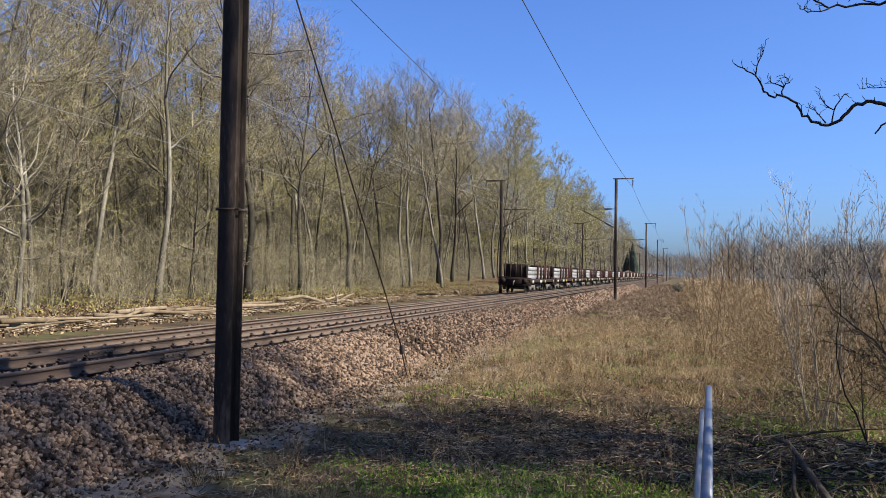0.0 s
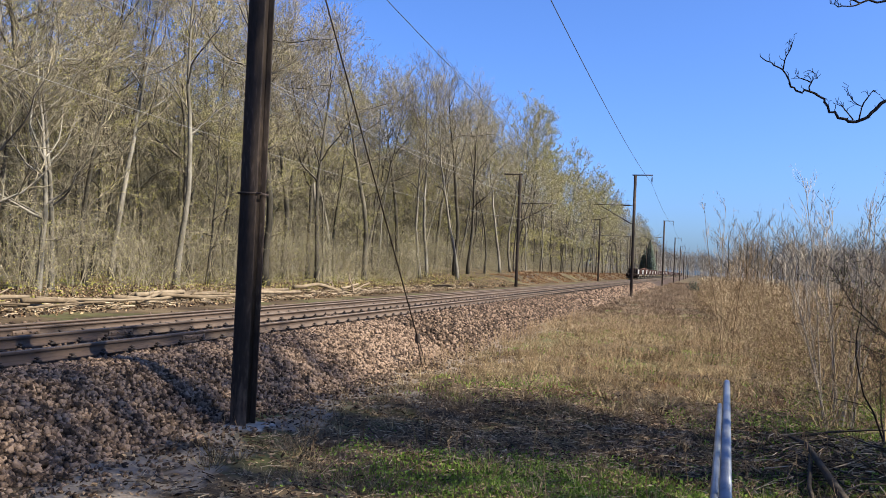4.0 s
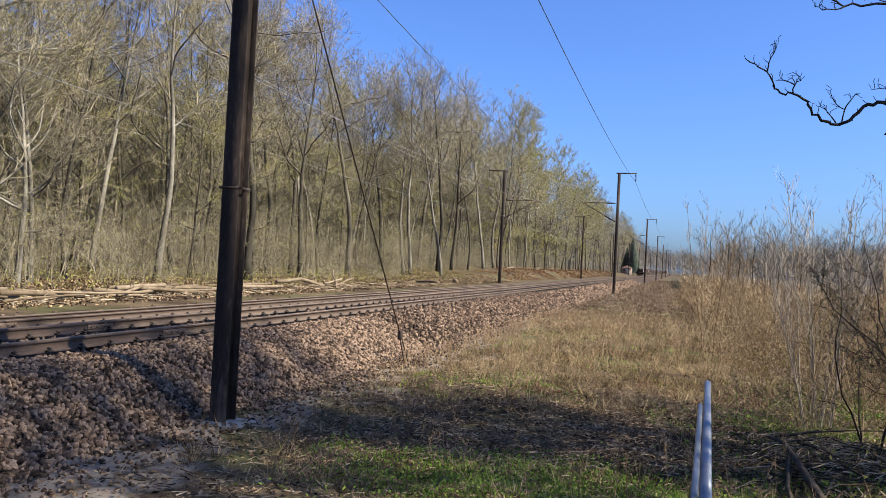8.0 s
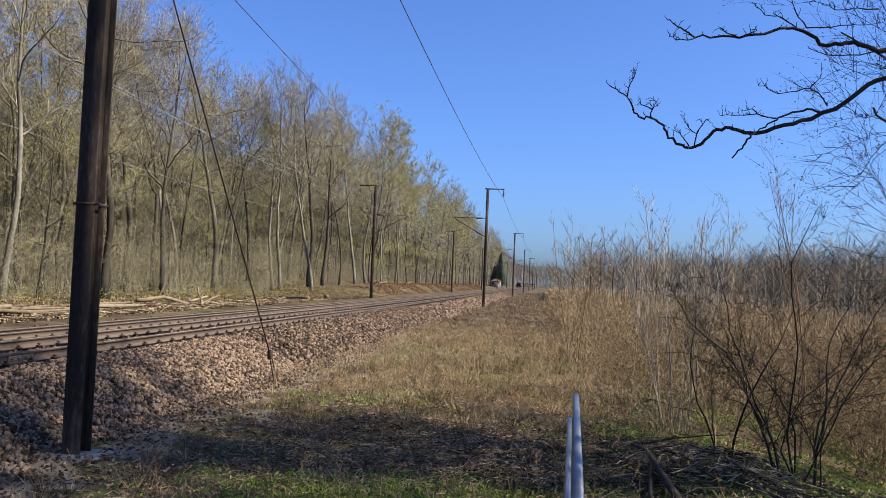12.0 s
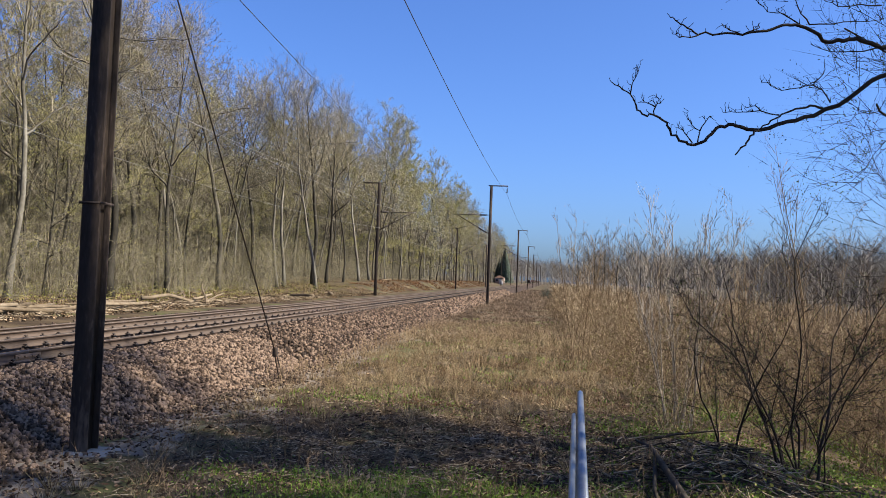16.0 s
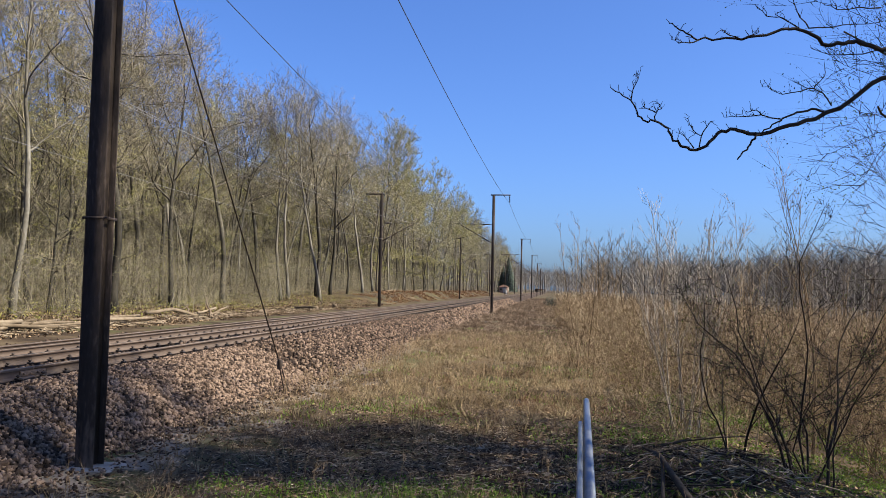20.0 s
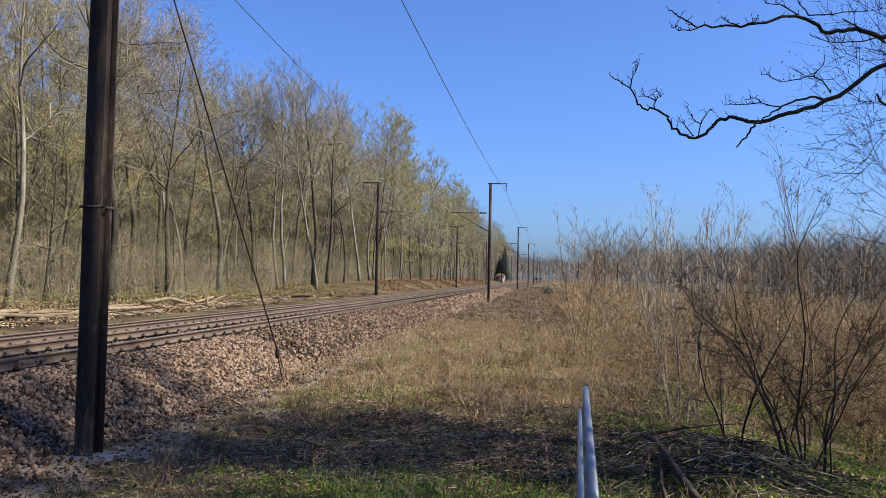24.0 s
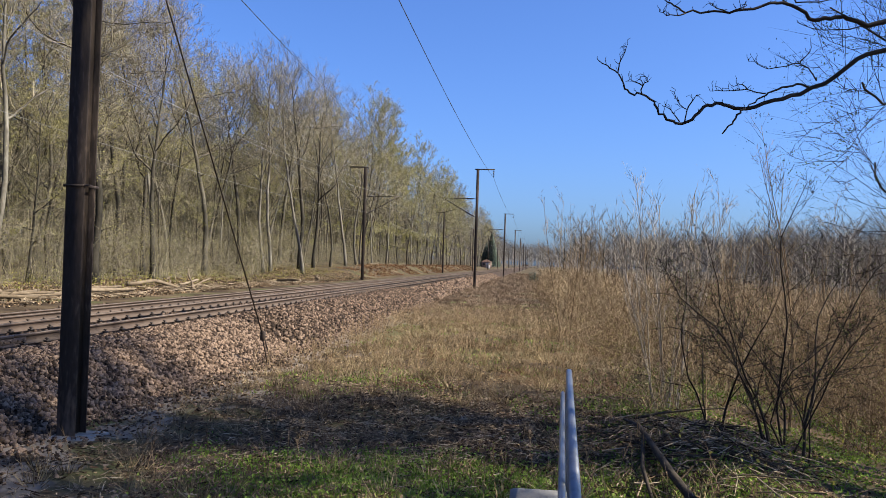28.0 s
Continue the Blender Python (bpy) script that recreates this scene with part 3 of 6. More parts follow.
# ---- railing by the crossing ----
def build_railing():
    r = thing("metal_railing", "galvanised steel pedestrian railing on a concrete headwall", "railing")
    x0, x1, y0, y1 = 0.07, 0.23, 2.4, 7.25
    zt = 0.40
    part("top_rail", Shape().tube([(x0, y0, zt), (x1, y1 - 0.05, zt), (x1, y1, zt - 0.01)], 0.027, 12), M_GALV, r, "bright galvanised top tube", True)
    part("mid_rail", Shape().tube([(x0 - 0.05, y0, zt - 0.20), (x1 - 0.05, y1 - 0.03, zt - 0.20)], 0.02, 10), M_GALV, r, "", True)
    part("low_rail", Shape().tube([(x0 - 0.05, y0, zt - 0.52), (x1 - 0.05, y1 - 0.03, zt - 0.52)], 0.02, 10), M_GALV, r, "", True)
    post = Shape().box((0, 0, -0.55), (0.045, 0.06, 1.08), bevel=0.006).mesh("post", M_GALV)
    for i in range(4):
        t = 0.06 + i * 0.31
        o = part("post", post, None, r)
        o.location = (x0 + (x1 - x0) * t, y0 + (y1 - y0) * t, zt)
    h = Shape().box((-0.03, 3.5, -0.55), (0.36, 3.0, 1.0), bevel=0.03)
    tagged(new("concrete_headwall", h.mesh("concrete_headwall", M_CONC)), "weathered concrete headwall under the railing", "headwall", kind="structure")


build_railing()


# ---- woody plants ----
def bough(rng, p, d, length, n, curve, up):
    """Points along a wandering branch that bends upwards."""
    pts = [np.array(p, dtype=float)]
    d = np.array(d, dtype=float)
    for _ in range(n):
        d = d + rng.normal(size=3) * curve + np.array((0, 0, up))
        d /= np.linalg.norm(d)
        pts.append(pts[-1] + d * length / n)
    return np.array(pts)


def side_way(rng, d, angle):
    a = np.cross(d, rng.normal(size=3))
    a /= np.linalg.norm(a) + 1e-9
    return d * math.cos(angle) + a * math.sin(angle)


def tree_meshes(seed, h, r0, first, limbs, subs, twigs, spikes, bark, twig_mat, leaves=0, leaf_mat=None, spread=1.0, thick=1.0, lean=0.02, leaf_size=0.034, fork=0.0, reach=1.0):
    """A trunk that keeps rising, upswept limbs in a rounded crown, and four orders of ever finer twigs."""
    rng = np.random.default_rng(seed)
    trunk, fine = Shape(), Shape()
    tp = bough(rng, (0, 0, -0.25), (rng.normal() * lean, rng.normal() * lean, 1), h, 14, 0.055, 0.05)
    tr = r0 * (1 - np.linspace(0, 1, 15) ** 1.1) + 0.010
    tr[0] *= 1.4
    trunk.tube(tp, tr, 9)
    P0, P1 = [], []
    az = rng.uniform(0, 6.28)

    def on(pts, u):
        n = len(pts) - 1
        q = min(n - 1, int(u * n))
        d = pts[q + 1] - pts[q]
        return pts[q] + d * (u * n - q), d / np.linalg.norm(d)

    for i in range(limbs):
        c = ((i + rng.uniform(0, 0.8)) / limbs) ** 0.9
        f = first / h + (1 - first / h) * c * 0.96
        base, _ = on(tp, f)
        round_off = math.sqrt(max(0.06, 1 - ((c - 0.30) / 0.78) ** 2))
        az += 2.4 + rng.normal() * 0.45
        el = radians(rng.uniform(8, 38) + 34 * c)
        L = spread * (h - first) * 0.36 * round_off * rng.uniform(0.65, 1.2)
        rb = max(0.016, np.interp(f * 14, np.arange(15), tr) * rng.uniform(0.32, 0.55))
        if fork and rng.uniform() < 0.35:
            el, L, rb = radians(rng.uniform(48, 66)), L * 1.35, rb * 1.3
        d = np.array((math.cos(az) * math.cos(el), math.sin(az) * math.cos(el), math.sin(el)))
        lp = bough(rng, base, d, L, 8, 0.24, 0.09)
        trunk.tube(lp, np.linspace(rb, 0.010, 9), 5, cap=False)
        for j in range(subs):
            u = 0.18 + 0.80 * (j + rng.uniform(0, 1)) / subs
            sb, sd = on(lp, u)
            sp = bough(rng, sb, side_way(rng, sd, rng.uniform(0.35, 0.85)), min(L * rng.uniform(0.30, 0.55) * (1.1 - 0.45 * u), 2.8) + 0.2, 4, 0.24, 0.09)
            sr = np.linspace(max(0.010, rb * 0.40 * (1 - 0.6 * u)), 0.006, 5) * thick
            fine.bars(sp[:-1], sp[1:], sr[:-1], sr[1:], 3)
            for _ in range(twigs):
                tb, td = on(sp, rng.uniform(0.15, 1.0))
                td = side_way(rng, td, rng.uniform(0.3, 0.8)) + np.array((0, 0, 0.16))
                tw = bough(rng, tb, td / np.linalg.norm(td), rng.uniform(0.35, 0.95) * reach, 2, 0.28, 0.10)
                P0.append(tw[:2])
                P1.append(tw[1:])
                g = rng.uniform(0.1, 1, (spikes, 1)) * 2
                k = np.minimum(1, g[:, 0].astype(int))
                st = tw[k] + (tw[k + 1] - tw[k]) * (g - k[:, None])
                vd = (tw[2] - tw[0]) / np.linalg.norm(tw[2] - tw[0]) + rng.normal(size=(spikes, 3)) * 0.55 + np.array((0, 0, 0.12))
                vd /= np.linalg.norm(vd, axis=1)[:, None]
                P0.append(st)
                P1.append(st + vd * rng.uniform(0.12, 0.46, (spikes, 1)) * reach)
    P0, P1 = np.concatenate(P0), np.concatenate(P1)
    fine.tips(P0, P1, 0.0054 * thick, rng)
    out = [("trunk", trunk.mesh("trunk", bark, True)), ("crown", fine.mesh("crown", twig_mat))]
    if leaves:
        part_of = rng.integers(0, 24, 11)             # sprays that are ahead of the others
        k = ((rng.choice(part_of, leaves) + rng.uniform(0, 1, leaves)) / 24 * len(P0)).astype(int)
        lf = Shape().leaves(P0[k] + (P1[k] - P0[k]) * rng.uniform(0.2, 1, (leaves, 1)) + rng.normal(size=(leaves, 3)) * 0.05, leaf_size, rng)
        out.append(("foliage", lf.mesh("foliage", leaf_mat)))
    return out


def plant(name, meshes, label, category, group, m):
    t = new(name)
    t.empty_display_size = 0.3
    tagged(t, label, category, group)
    for n, me in meshes:
        o = part(n, me, None, t)
        if n == "stool":
            tagged(o, kind="stuff")
    t.matrix_basis = m
    return t


def place(x, y, rz=0.0, sink=0.05, tx=0.0, ty=0.0):
    return pose(x, y, ground_at(x, y) - sink, tx, ty, rz)


def crown_tree(seed, h, r0, first, limbs, width, bark, twig_mat, leaves=0, leaf_mat=None, thick=1.0, dens=1.0, up=(25, 70), lean=0.03, leaf_size=0.034, low=0, spikes=6, gather=14, droop=0.05):
    """A forest tree: a bole that divides into forking limbs, which fill a rounded crown with ever finer twigs."""
    rng = np.random.default_rng(seed)
    trunk, fine = Shape(), Shape()
    top = first + (h - first) * 0.80
    tp = bough(rng, (0, 0, -0.25), (rng.normal() * lean, rng.normal() * lean, 1), top, 14, 0.06, 0.05)
    tr = r0 * (1 - 0.93 * np.linspace(0, 1, 15) ** 1.25)
    tr[0] *= 1.45
    tr[1] *= 1.08
    trunk.tube(tp, tr, 9)
    mid, half = first + (h - first) * 0.52, (h - first) * 0.50
    P0, P1, W = [], [], []

    def on(pts, u):
        n = len(pts) - 1
        q = min(n - 1, int(u * n))
        d = pts[q + 1] - pts[q]
        return pts[q] + d * (u * n - q), d / np.linalg.norm(d)

    def room(p, d):
        """How far a branch may go before it leaves the crown's rounded shape."""
        k = np.array((1 / width, 1 / width, 1 / half))
        c = np.array((tp[-1][0] * 0.6, tp[-1][1] * 0.6, mid))
        o, v = (p - c) * k, d * k
        a, b, g = v @ v, o @ v, o @ o - 1
        q = b * b - a * g
        return max(0.8, (-b + math.sqrt(q)) / a) if q > 0 else 0.9

    def spray(pts, n, size):
        """Twigs along a branch, each with its own fine tips."""
        for _ in range(n):
            tb, td = on(pts, rng.uniform(0.12, 1.0))
            td = side_way(rng, td, rng.uniform(0.3, 0.9)) + np.array((0, 0, 0.14))
            tw = bough(rng, tb, td / np.linalg.norm(td), rng.uniform(0.45, 1.25) * size, 3, 0.22, droop)
            P0.append(tw[:-1])
            P1.append(tw[1:])
            W.append(np.array((0.0085, 0.0065, 0.005)))
            g = rng.uniform(0.1, 1, (spikes, 1)) * 3
            k = np.minimum(2, g[:, 0].astype(int))
            st = tw[k] + (tw[k + 1] - tw[k]) * (g - k[:, None])
            vd = (tw[3] - tw[0]) / np.linalg.norm(tw[3] - tw[0]) + rng.normal(size=(spikes, 3)) * 0.55 + np.array((0, 0, 0.10))
            vd /= np.linalg.norm(vd, axis=1)[:, None]
            P0.append(st)
            P1.append(st + vd * rng.uniform(0.14, 0.55, (spikes, 1)) * size)
            W.append(np.full(spikes, 0.0048))

    az = rng.uniform(0, 6.28)
    for i in range(limbs):
        c = (i + rng.uniform(0, 0.9)) / limbs
        f = (first + (top - first) * c * 0.97) / top
        base, _ = on(tp, f)
        az += 2.4 + rng.normal() * 0.5
        el = radians(up[0] + (up[1] - up[0]) * c ** 0.7 + rng.normal() * 9)
        d = np.array((math.cos(az) * math.cos(el), math.sin(az) * math.cos(el), math.sin(el)))
        L = room(base, d) * rng.uniform(0.82, 1.04)
        rb = max(0.02, np.interp(f * 14, np.arange(15), tr) * rng.uniform(0.42, 0.72))
        lp = bough(rng, base, d, L, 9, 0.17, 0.05)
        trunk.tube(lp, np.linspace(rb, 0.012, 10), 5, cap=False)
        subs = int(dens * (1.25 * L + 2))
        for j in range(subs):
            u = 0.16 + 0.82 * (j + rng.uniform(0, 1)) / subs
            sb, sd = on(lp, u)
            sd = side_way(rng, sd, rng.uniform(0.4, 0.95))
            sl = min(room(sb, sd), L * rng.uniform(0.40, 0.62) * (1.15 - 0.6 * u) + 0.5)
            sp = bough(rng, sb, sd, sl, 5, 0.20, droop)
            sr = np.linspace(max(0.012, rb * 0.45 * (1 - 0.6 * u)), 0.007, 6) * thick
            fine.bars(sp[:-1], sp[1:], sr[:-1], sr[1:], 3)
            spray(sp, int(dens * (2.0 * sl + 1.5)), 1.0)
        spray(lp[5:], int(3 * dens) + 1, 0.9)
    for _ in range(low):        # thin shoots low on the bole
        tb, td = on(tp, rng.uniform(0.10, 0.9 * first / top))
        sp = bough(rng, tb, side_way(rng, td, rng.uniform(0.8, 1.5)), rng.uniform(0.8, 2.8), 4, 0.2, 0.04)
        sr = np.linspace(0.014, 0.006, 5)
        fine.bars(sp[:-1], sp[1:], sr[:-1], sr[1:], 3)
        spray(sp, 4, 0.7)
    P0, P1, W = np.concatenate(P0), np.concatenate(P1), np.concatenate(W)
    fine.tips(P0, P1, W * thick, rng)
    out = [("trunk", trunk.mesh("trunk", bark, True)), ("crown", fine.mesh("crown", twig_mat))]
    if leaves:
        part_of = rng.integers(0, 24, gather)             # sprays that are ahead of the others
        k = ((rng.choice(part_of, leaves) + rng.uniform(0, 1, leaves)) / 24 * len(P0)).astype(int)
        lf = Shape().leaves(P0[k] + (P1[k] - P0[k]) * rng.uniform(0.2, 1, (leaves, 1)) + rng.normal(size=(leaves, 3)) * 0.05, leaf_size, rng)
        out.append(("foliage", lf.mesh("foliage", leaf_mat)))
    return out


def forest():
    rng = np.random.default_rng(11)
    kinds = {
        "pale": (crown_tree(100, 21.9, 0.165, 8.0, 9, 3.6, M_PALE, M_TWIG, up=(35, 72), low=8, thick=1.2, dens=1.3), "tall pale-barked forest tree with bare forking limbs"),
        "oak": (crown_tree(101, 22.5, 0.23, 8.5, 10, 5.4, M_BARK, M_TWIG, 300, M_LEAF_GOLD, up=(12, 66), low=10, thick=1.2, dens=1.3), "stout bare oak with crooked spreading limbs"),
        "slim": (crown_tree(102, 20.4, 0.12, 6.5, 9, 3.0, M_BARK, M_TWIG, 600, M_LEAF_GOLD, up=(38, 72), low=10, thick=1.2, dens=1.35), "slender grey-barked forest tree with steep bare limbs"),
        "bent": (crown_tree(103, 20.9, 0.15, 7.0, 9, 3.8, M_PALE, M_TWIG, 200, M_LEAF_GOLD, up=(30, 70), lean=0.07, low=8, thick=1.2, dens=1.3), "bent pale-trunked tree with a bare rounded crown"),
        "broad": (crown_tree(104, 21.5, 0.18, 6.0, 11, 4.8, M_BARK, M_TWIG, 500, M_LEAF_GOLD, up=(22, 68), low=8, thick=1.2, dens=1.3), "bare grey-barked tree with a broad twiggy crown"),
        "budding": (crown_tree(105, 19.9, 0.14, 4.5, 12, 4.2, M_BARK, M_TWIG, 8000, M_LEAF_GOLD, up=(15, 65), leaf_size=0.036, gather=18, thick=1.2, dens=1.2), "forest tree covered in yellow-green young leaves"),
        "understory": (crown_tree(106, 11.0, 0.085, 2.0, 13, 3.6, M_BARK, M_TWIG, 7500, M_LEAF_GOLD, up=(2, 48), leaf_size=0.033, gather=20, lean=0.05, droop=0.01, thick=1.2, dens=1.25), "young understory tree with level sprays of yellow-green leaves"),
        "spread": (crown_tree(107, 13.1, 0.12, 2.2, 13, 4.6, M_PALE, M_TWIG, 1500, M_LEAF_GOLD, up=(10, 58), lean=0.12, gather=16, droop=0.02, thick=1.2, dens=1.25), "leaning edge tree with long arching branches"),
        "far_bare": (crown_tree(200, 23.1, 0.14, 6.0, 9, 4.8, M_BARK, M_TWIG, 400, M_LEAF_GOLD, thick=1.7, dens=1.0, leaf_size=0.06), "bare forest tree with a rounded grey crown"),
        "far_slim": (crown_tree(201, 21.5, 0.11, 5.0, 9, 3.8, M_PALE, M_TWIG, 900, M_LEAF_GOLD, thick=1.7, dens=1.0, up=(30, 70), leaf_size=0.06), "pale-trunked forest tree with a narrow twiggy crown"),
        "far_leafy": (crown_tree(202, 23.0, 0.12, 2.6, 13, 5.2, M_BARK, M_TWIG, 10000, M_LEAF_GOLD, thick=1.7, dens=0.95, up=(10, 64), leaf_size=0.056, gather=40), "forest tree in golden-green young leaf"),
        "far_green": (crown_tree(203, 21.5, 0.10, 1.8, 13, 4.8, M_BARK, M_TWIG, 8000, M_LEAF_GOLD, thick=1.7, dens=0.95, up=(5, 58), leaf_size=0.056, gather=36), "low-branched edge tree with level yellow-green sprays"),
    }
    first = {}

    def put(k, x, y, rz=None, tilt=1.6):
        turn = rng.uniform(0, 360) if rz is None else rz
        m = place(x, y, turn, 0.05, rng.normal(0, tilt), rng.normal(0, tilt))
        if k in first:
            copy_thing(first[k], m)
        else:
            first[k] = plant("forest_tree", kinds[k][0], kinds[k][1], "tree", "trees of the forest edge", m)

    # the edge trees that stand out along the line
    for k, x, y in (("pale", -26.0, 35.3), ("spread", -25.7, 26.6), ("spread", -25.0, 25.2), ("slim", -27.2, 30.2), ("slim", -28.4, 43.5), ("oak", -25.0, 42.6), ("slim", -31.0, 47.5), ("pale", -30.8, 60.8),
                    ("bent", -32.5, 74.8), ("bent", -25.4, 72.0), ("pale", -25.6, 74.4), ("bent", -21.9, 72.8), ("broad", -24.4, 84.9), ("slim", -23.4, 88.4), ("pale", -22.6, 92.5), ("bent", -22.8, 99.0),
                    ("broad", -26.5, 52.5), ("oak", -27.5, 63.5), ("understory", -27.0, 39.5), ("understory", -26.8, 45.5), ("understory", -27.8, 56.0), ("understory", -28.5, 31.5), ("spread", -23.4, 20.6), ("oak", -24.4, 80.0)):
        put(k, x, y)
    y = 16.0
    while y < 112:
        put(("broad", "slim", "budding", "pale", "understory", "budding", "oak", "bent", "understory", "slim")[int(rng.integers(0, 10))], -29.5 - abs(rng.normal(0, 2.0)), y)
        y += rng.uniform(2.4, 3.8)
    for row, x0 in enumerate((-36, -42)):
        y = 14.0 + 3 * row
        while y < 150:
            put(("far_bare", "far_slim", "far_leafy", "far_green")[int(rng.integers(0, 4))], x0 + rng.normal(0, 1.6), y)
            y += rng.uniform(4.0, 6.5)
    y = 103.0
    while y < 420:
        leafy = y < 215
        put(("far_leafy", "far_green", "far_green", "far_slim", "far_leafy")[int(rng.integers(0, 5))] if leafy else ("far_bare", "far_slim", "far_bare", "far_green")[int(rng.integers(0, 4))], -23.0 - abs(rng.normal(0, 1.3)), y)
        put(("far_bare", "far_slim", "far_leafy")[int(rng.integers(0, 3))], -29.5 - abs(rng.normal(0, 2.5)), y + rng.uniform(-2, 2))
        y += rng.uniform(3.0, 5.0) * (1 + (y - 103) / 260)
    # unseen trees beside and behind the crossing, added to cut the sky's fill light
    for x0 in (-26, -34):
        y = -45.0
        while y < 13:
            put(("far_bare", "far_slim", "far_leafy", "far_green")[int(rng.integers(0, 4))], x0 + rng.normal(0, 1.5), y)
            y += rng.uniform(4.5, 7.5)
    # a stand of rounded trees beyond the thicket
    stand = crown_tree(210, 13.0, 0.16, 3.0, 9, 4.2, M_BARK, M_FAR_HAZE, 0, None, thick=1.9, dens=0.7, up=(18, 68))
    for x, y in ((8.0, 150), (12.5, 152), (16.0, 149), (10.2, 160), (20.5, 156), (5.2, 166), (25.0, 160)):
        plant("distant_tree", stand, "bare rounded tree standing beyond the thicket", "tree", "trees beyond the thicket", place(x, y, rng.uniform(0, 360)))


forest()


def shrub_meshes(seed, h, stems, spread, twigs, stem_r, mat, base=0.25, leaves=0, leaf_mat=None, leaf_size=0.03, wander=0.10, spikes=2, fine=0.0032, split=False, angle=(0.4, 1.15), low=0.22, reach=1.0):
    """Many thin stems from one stool, each with side twigs."""
    rng = np.random.default_rng(seed)
    s, stool, P0, P1, single = Shape(), Shape(), [], [], []
    for _ in range(stems):
        a, lean = rng.uniform(0, 6.28), abs(rng.normal(0, spread))
        d = np.array((math.cos(a) * lean, math.sin(a) * lean, 1.0))
        b = np.array((math.cos(a) * base * rng.uniform(0, 1), math.sin(a) * base * rng.uniform(0, 1), -0.1))
        L = h * rng.uniform(0.55, 1.08)
        p = bough(rng, b, d / np.linalg.norm(d), L, 5, wander, 0.03)
        r = np.linspace(stem_r * rng.uniform(0.6, 1.2), fine, 6)
        if split:
            single.append(("stem", Shape().tube(p, r, 6, cap=False).mesh("stem", mat, True)))
        else:
            stool.bars(p[:-1], p[1:], r[:-1], r[1:], 3)
        for _ in range(twigs):
            g = rng.uniform(low, 1.0) * 5
            q = min(4, int(g))
            tb = p[q] + (p[q + 1] - p[q]) * (g - q)
            td = side_way(rng, (p[q + 1] - p[q]) / np.linalg.norm(p[q + 1] - p[q]), rng.uniform(*angle)) + np.array((0, 0, 0.15))
            tw = bough(rng, tb, td / np.linalg.norm(td), rng.uniform(0.12, 0.36) * h * (1.2 - g / 6), 2, wander * 1.6, 0.04)
            if split:
                s.bars(tw[:-1], tw[1:], np.array((fine * 1.3, fine)), np.array((fine, fine * 0.4)), 3)
            else:
                s.tips(tw[:-1], tw[1:], fine * 1.3, rng)
            g = rng.uniform(0.1, 1, (spikes, 1)) * 2
            k = np.minimum(1, g[:, 0].astype(int))
            st = tw[k] + (tw[k + 1] - tw[k]) * (g - k[:, None])
            sd = td + rng.normal(size=(spikes, 3)) * 0.5
            sd /= np.linalg.norm(sd, axis=1)[:, None]
            P0.append(st)
            P1.append(st + sd * rng.uniform(0.05, 0.13, (spikes, 1)) * h * reach)
    P0, P1 = np.concatenate(P0), np.concatenate(P1)
    s.tips(P0, P1, fine * 0.8, rng)
    out = (single if split else [("stool", stool.mesh("stool", mat))]) + [("crown", s.mesh("crown", mat))]
    if leaves:
        k = rng.integers(0, len(P0), leaves)
        out.append(("foliage", Shape().leaves(P1[k], leaf_size, rng).mesh("foliage", leaf_mat)))
    return out


def tangle_meshes(seed, h, stems, spread, twigs, stem_r, mat, base=0.4, leaves=0, leaf_mat=None, leaf_size=0.02, fine=0.003, arch=-0.10):
    """A brushy shrub: arching stems that cross one another, each with many crooked side twigs."""
    rng = np.random.default_rng(seed)
    s, stool, P0, P1 = Shape(), Shape(), [], []
    for _ in range(stems):
        a, lean = rng.uniform(0, 6.28), abs(rng.normal(0, spread))
        d = np.array((math.cos(a) * lean, math.sin(a) * lean, 1.0))
        b = np.array((rng.normal() * base, rng.normal() * base, -0.1))
        p = bough(rng, b, d / np.linalg.norm(d), h * rng.uniform(0.6, 1.15), 7, 0.16, arch * rng.uniform(0, 1.3))
        r = np.linspace(stem_r * rng.uniform(0.6, 1.3), fine, 8)
        stool.bars(p[:-1], p[1:], r[:-1], r[1:], 3)
        for _ in range(twigs):
            g = rng.uniform(0.12, 1.0) * 7
            q = min(6, int(g))
            dd = (p[q + 1] - p[q]) / np.linalg.norm(p[q + 1] - p[q])
            td = side_way(rng, dd, rng.uniform(0.5, 1.35))
            tw = bough(rng, p[q] + (p[q + 1] - p[q]) * (g - q), td, rng.uniform(0.10, 0.34) * h, 4, 0.34, 0.05)
            s.tips(tw[:-1], tw[1:], np.linspace(fine * 1.2, fine * 0.7, 4), rng)
            k = rng.integers(0, 4, 5)
            st = tw[k] + (tw[k + 1] - tw[k]) * rng.uniform(0, 1, (5, 1))
            sd = td * 0.4 + rng.normal(size=(5, 3)) * 0.6
            P0.append(st)
            P1.append(st + sd / np.linalg.norm(sd, axis=1)[:, None] * rng.uniform(0.03, 0.11, (5, 1)) * h)
    P0, P1 = np.concatenate(P0), np.concatenate(P1)
    s.tips(P0, P1, fine * 0.8, rng)
    out = [("stool", stool.mesh("stool", mat)), ("crown", s.mesh("crown", mat))]
    if leaves:
        k = rng.integers(0, len(P0), leaves)
        out.append(("foliage", Shape().leaves(P1[k], leaf_size, rng).mesh("foliage", leaf_mat)))
    return out


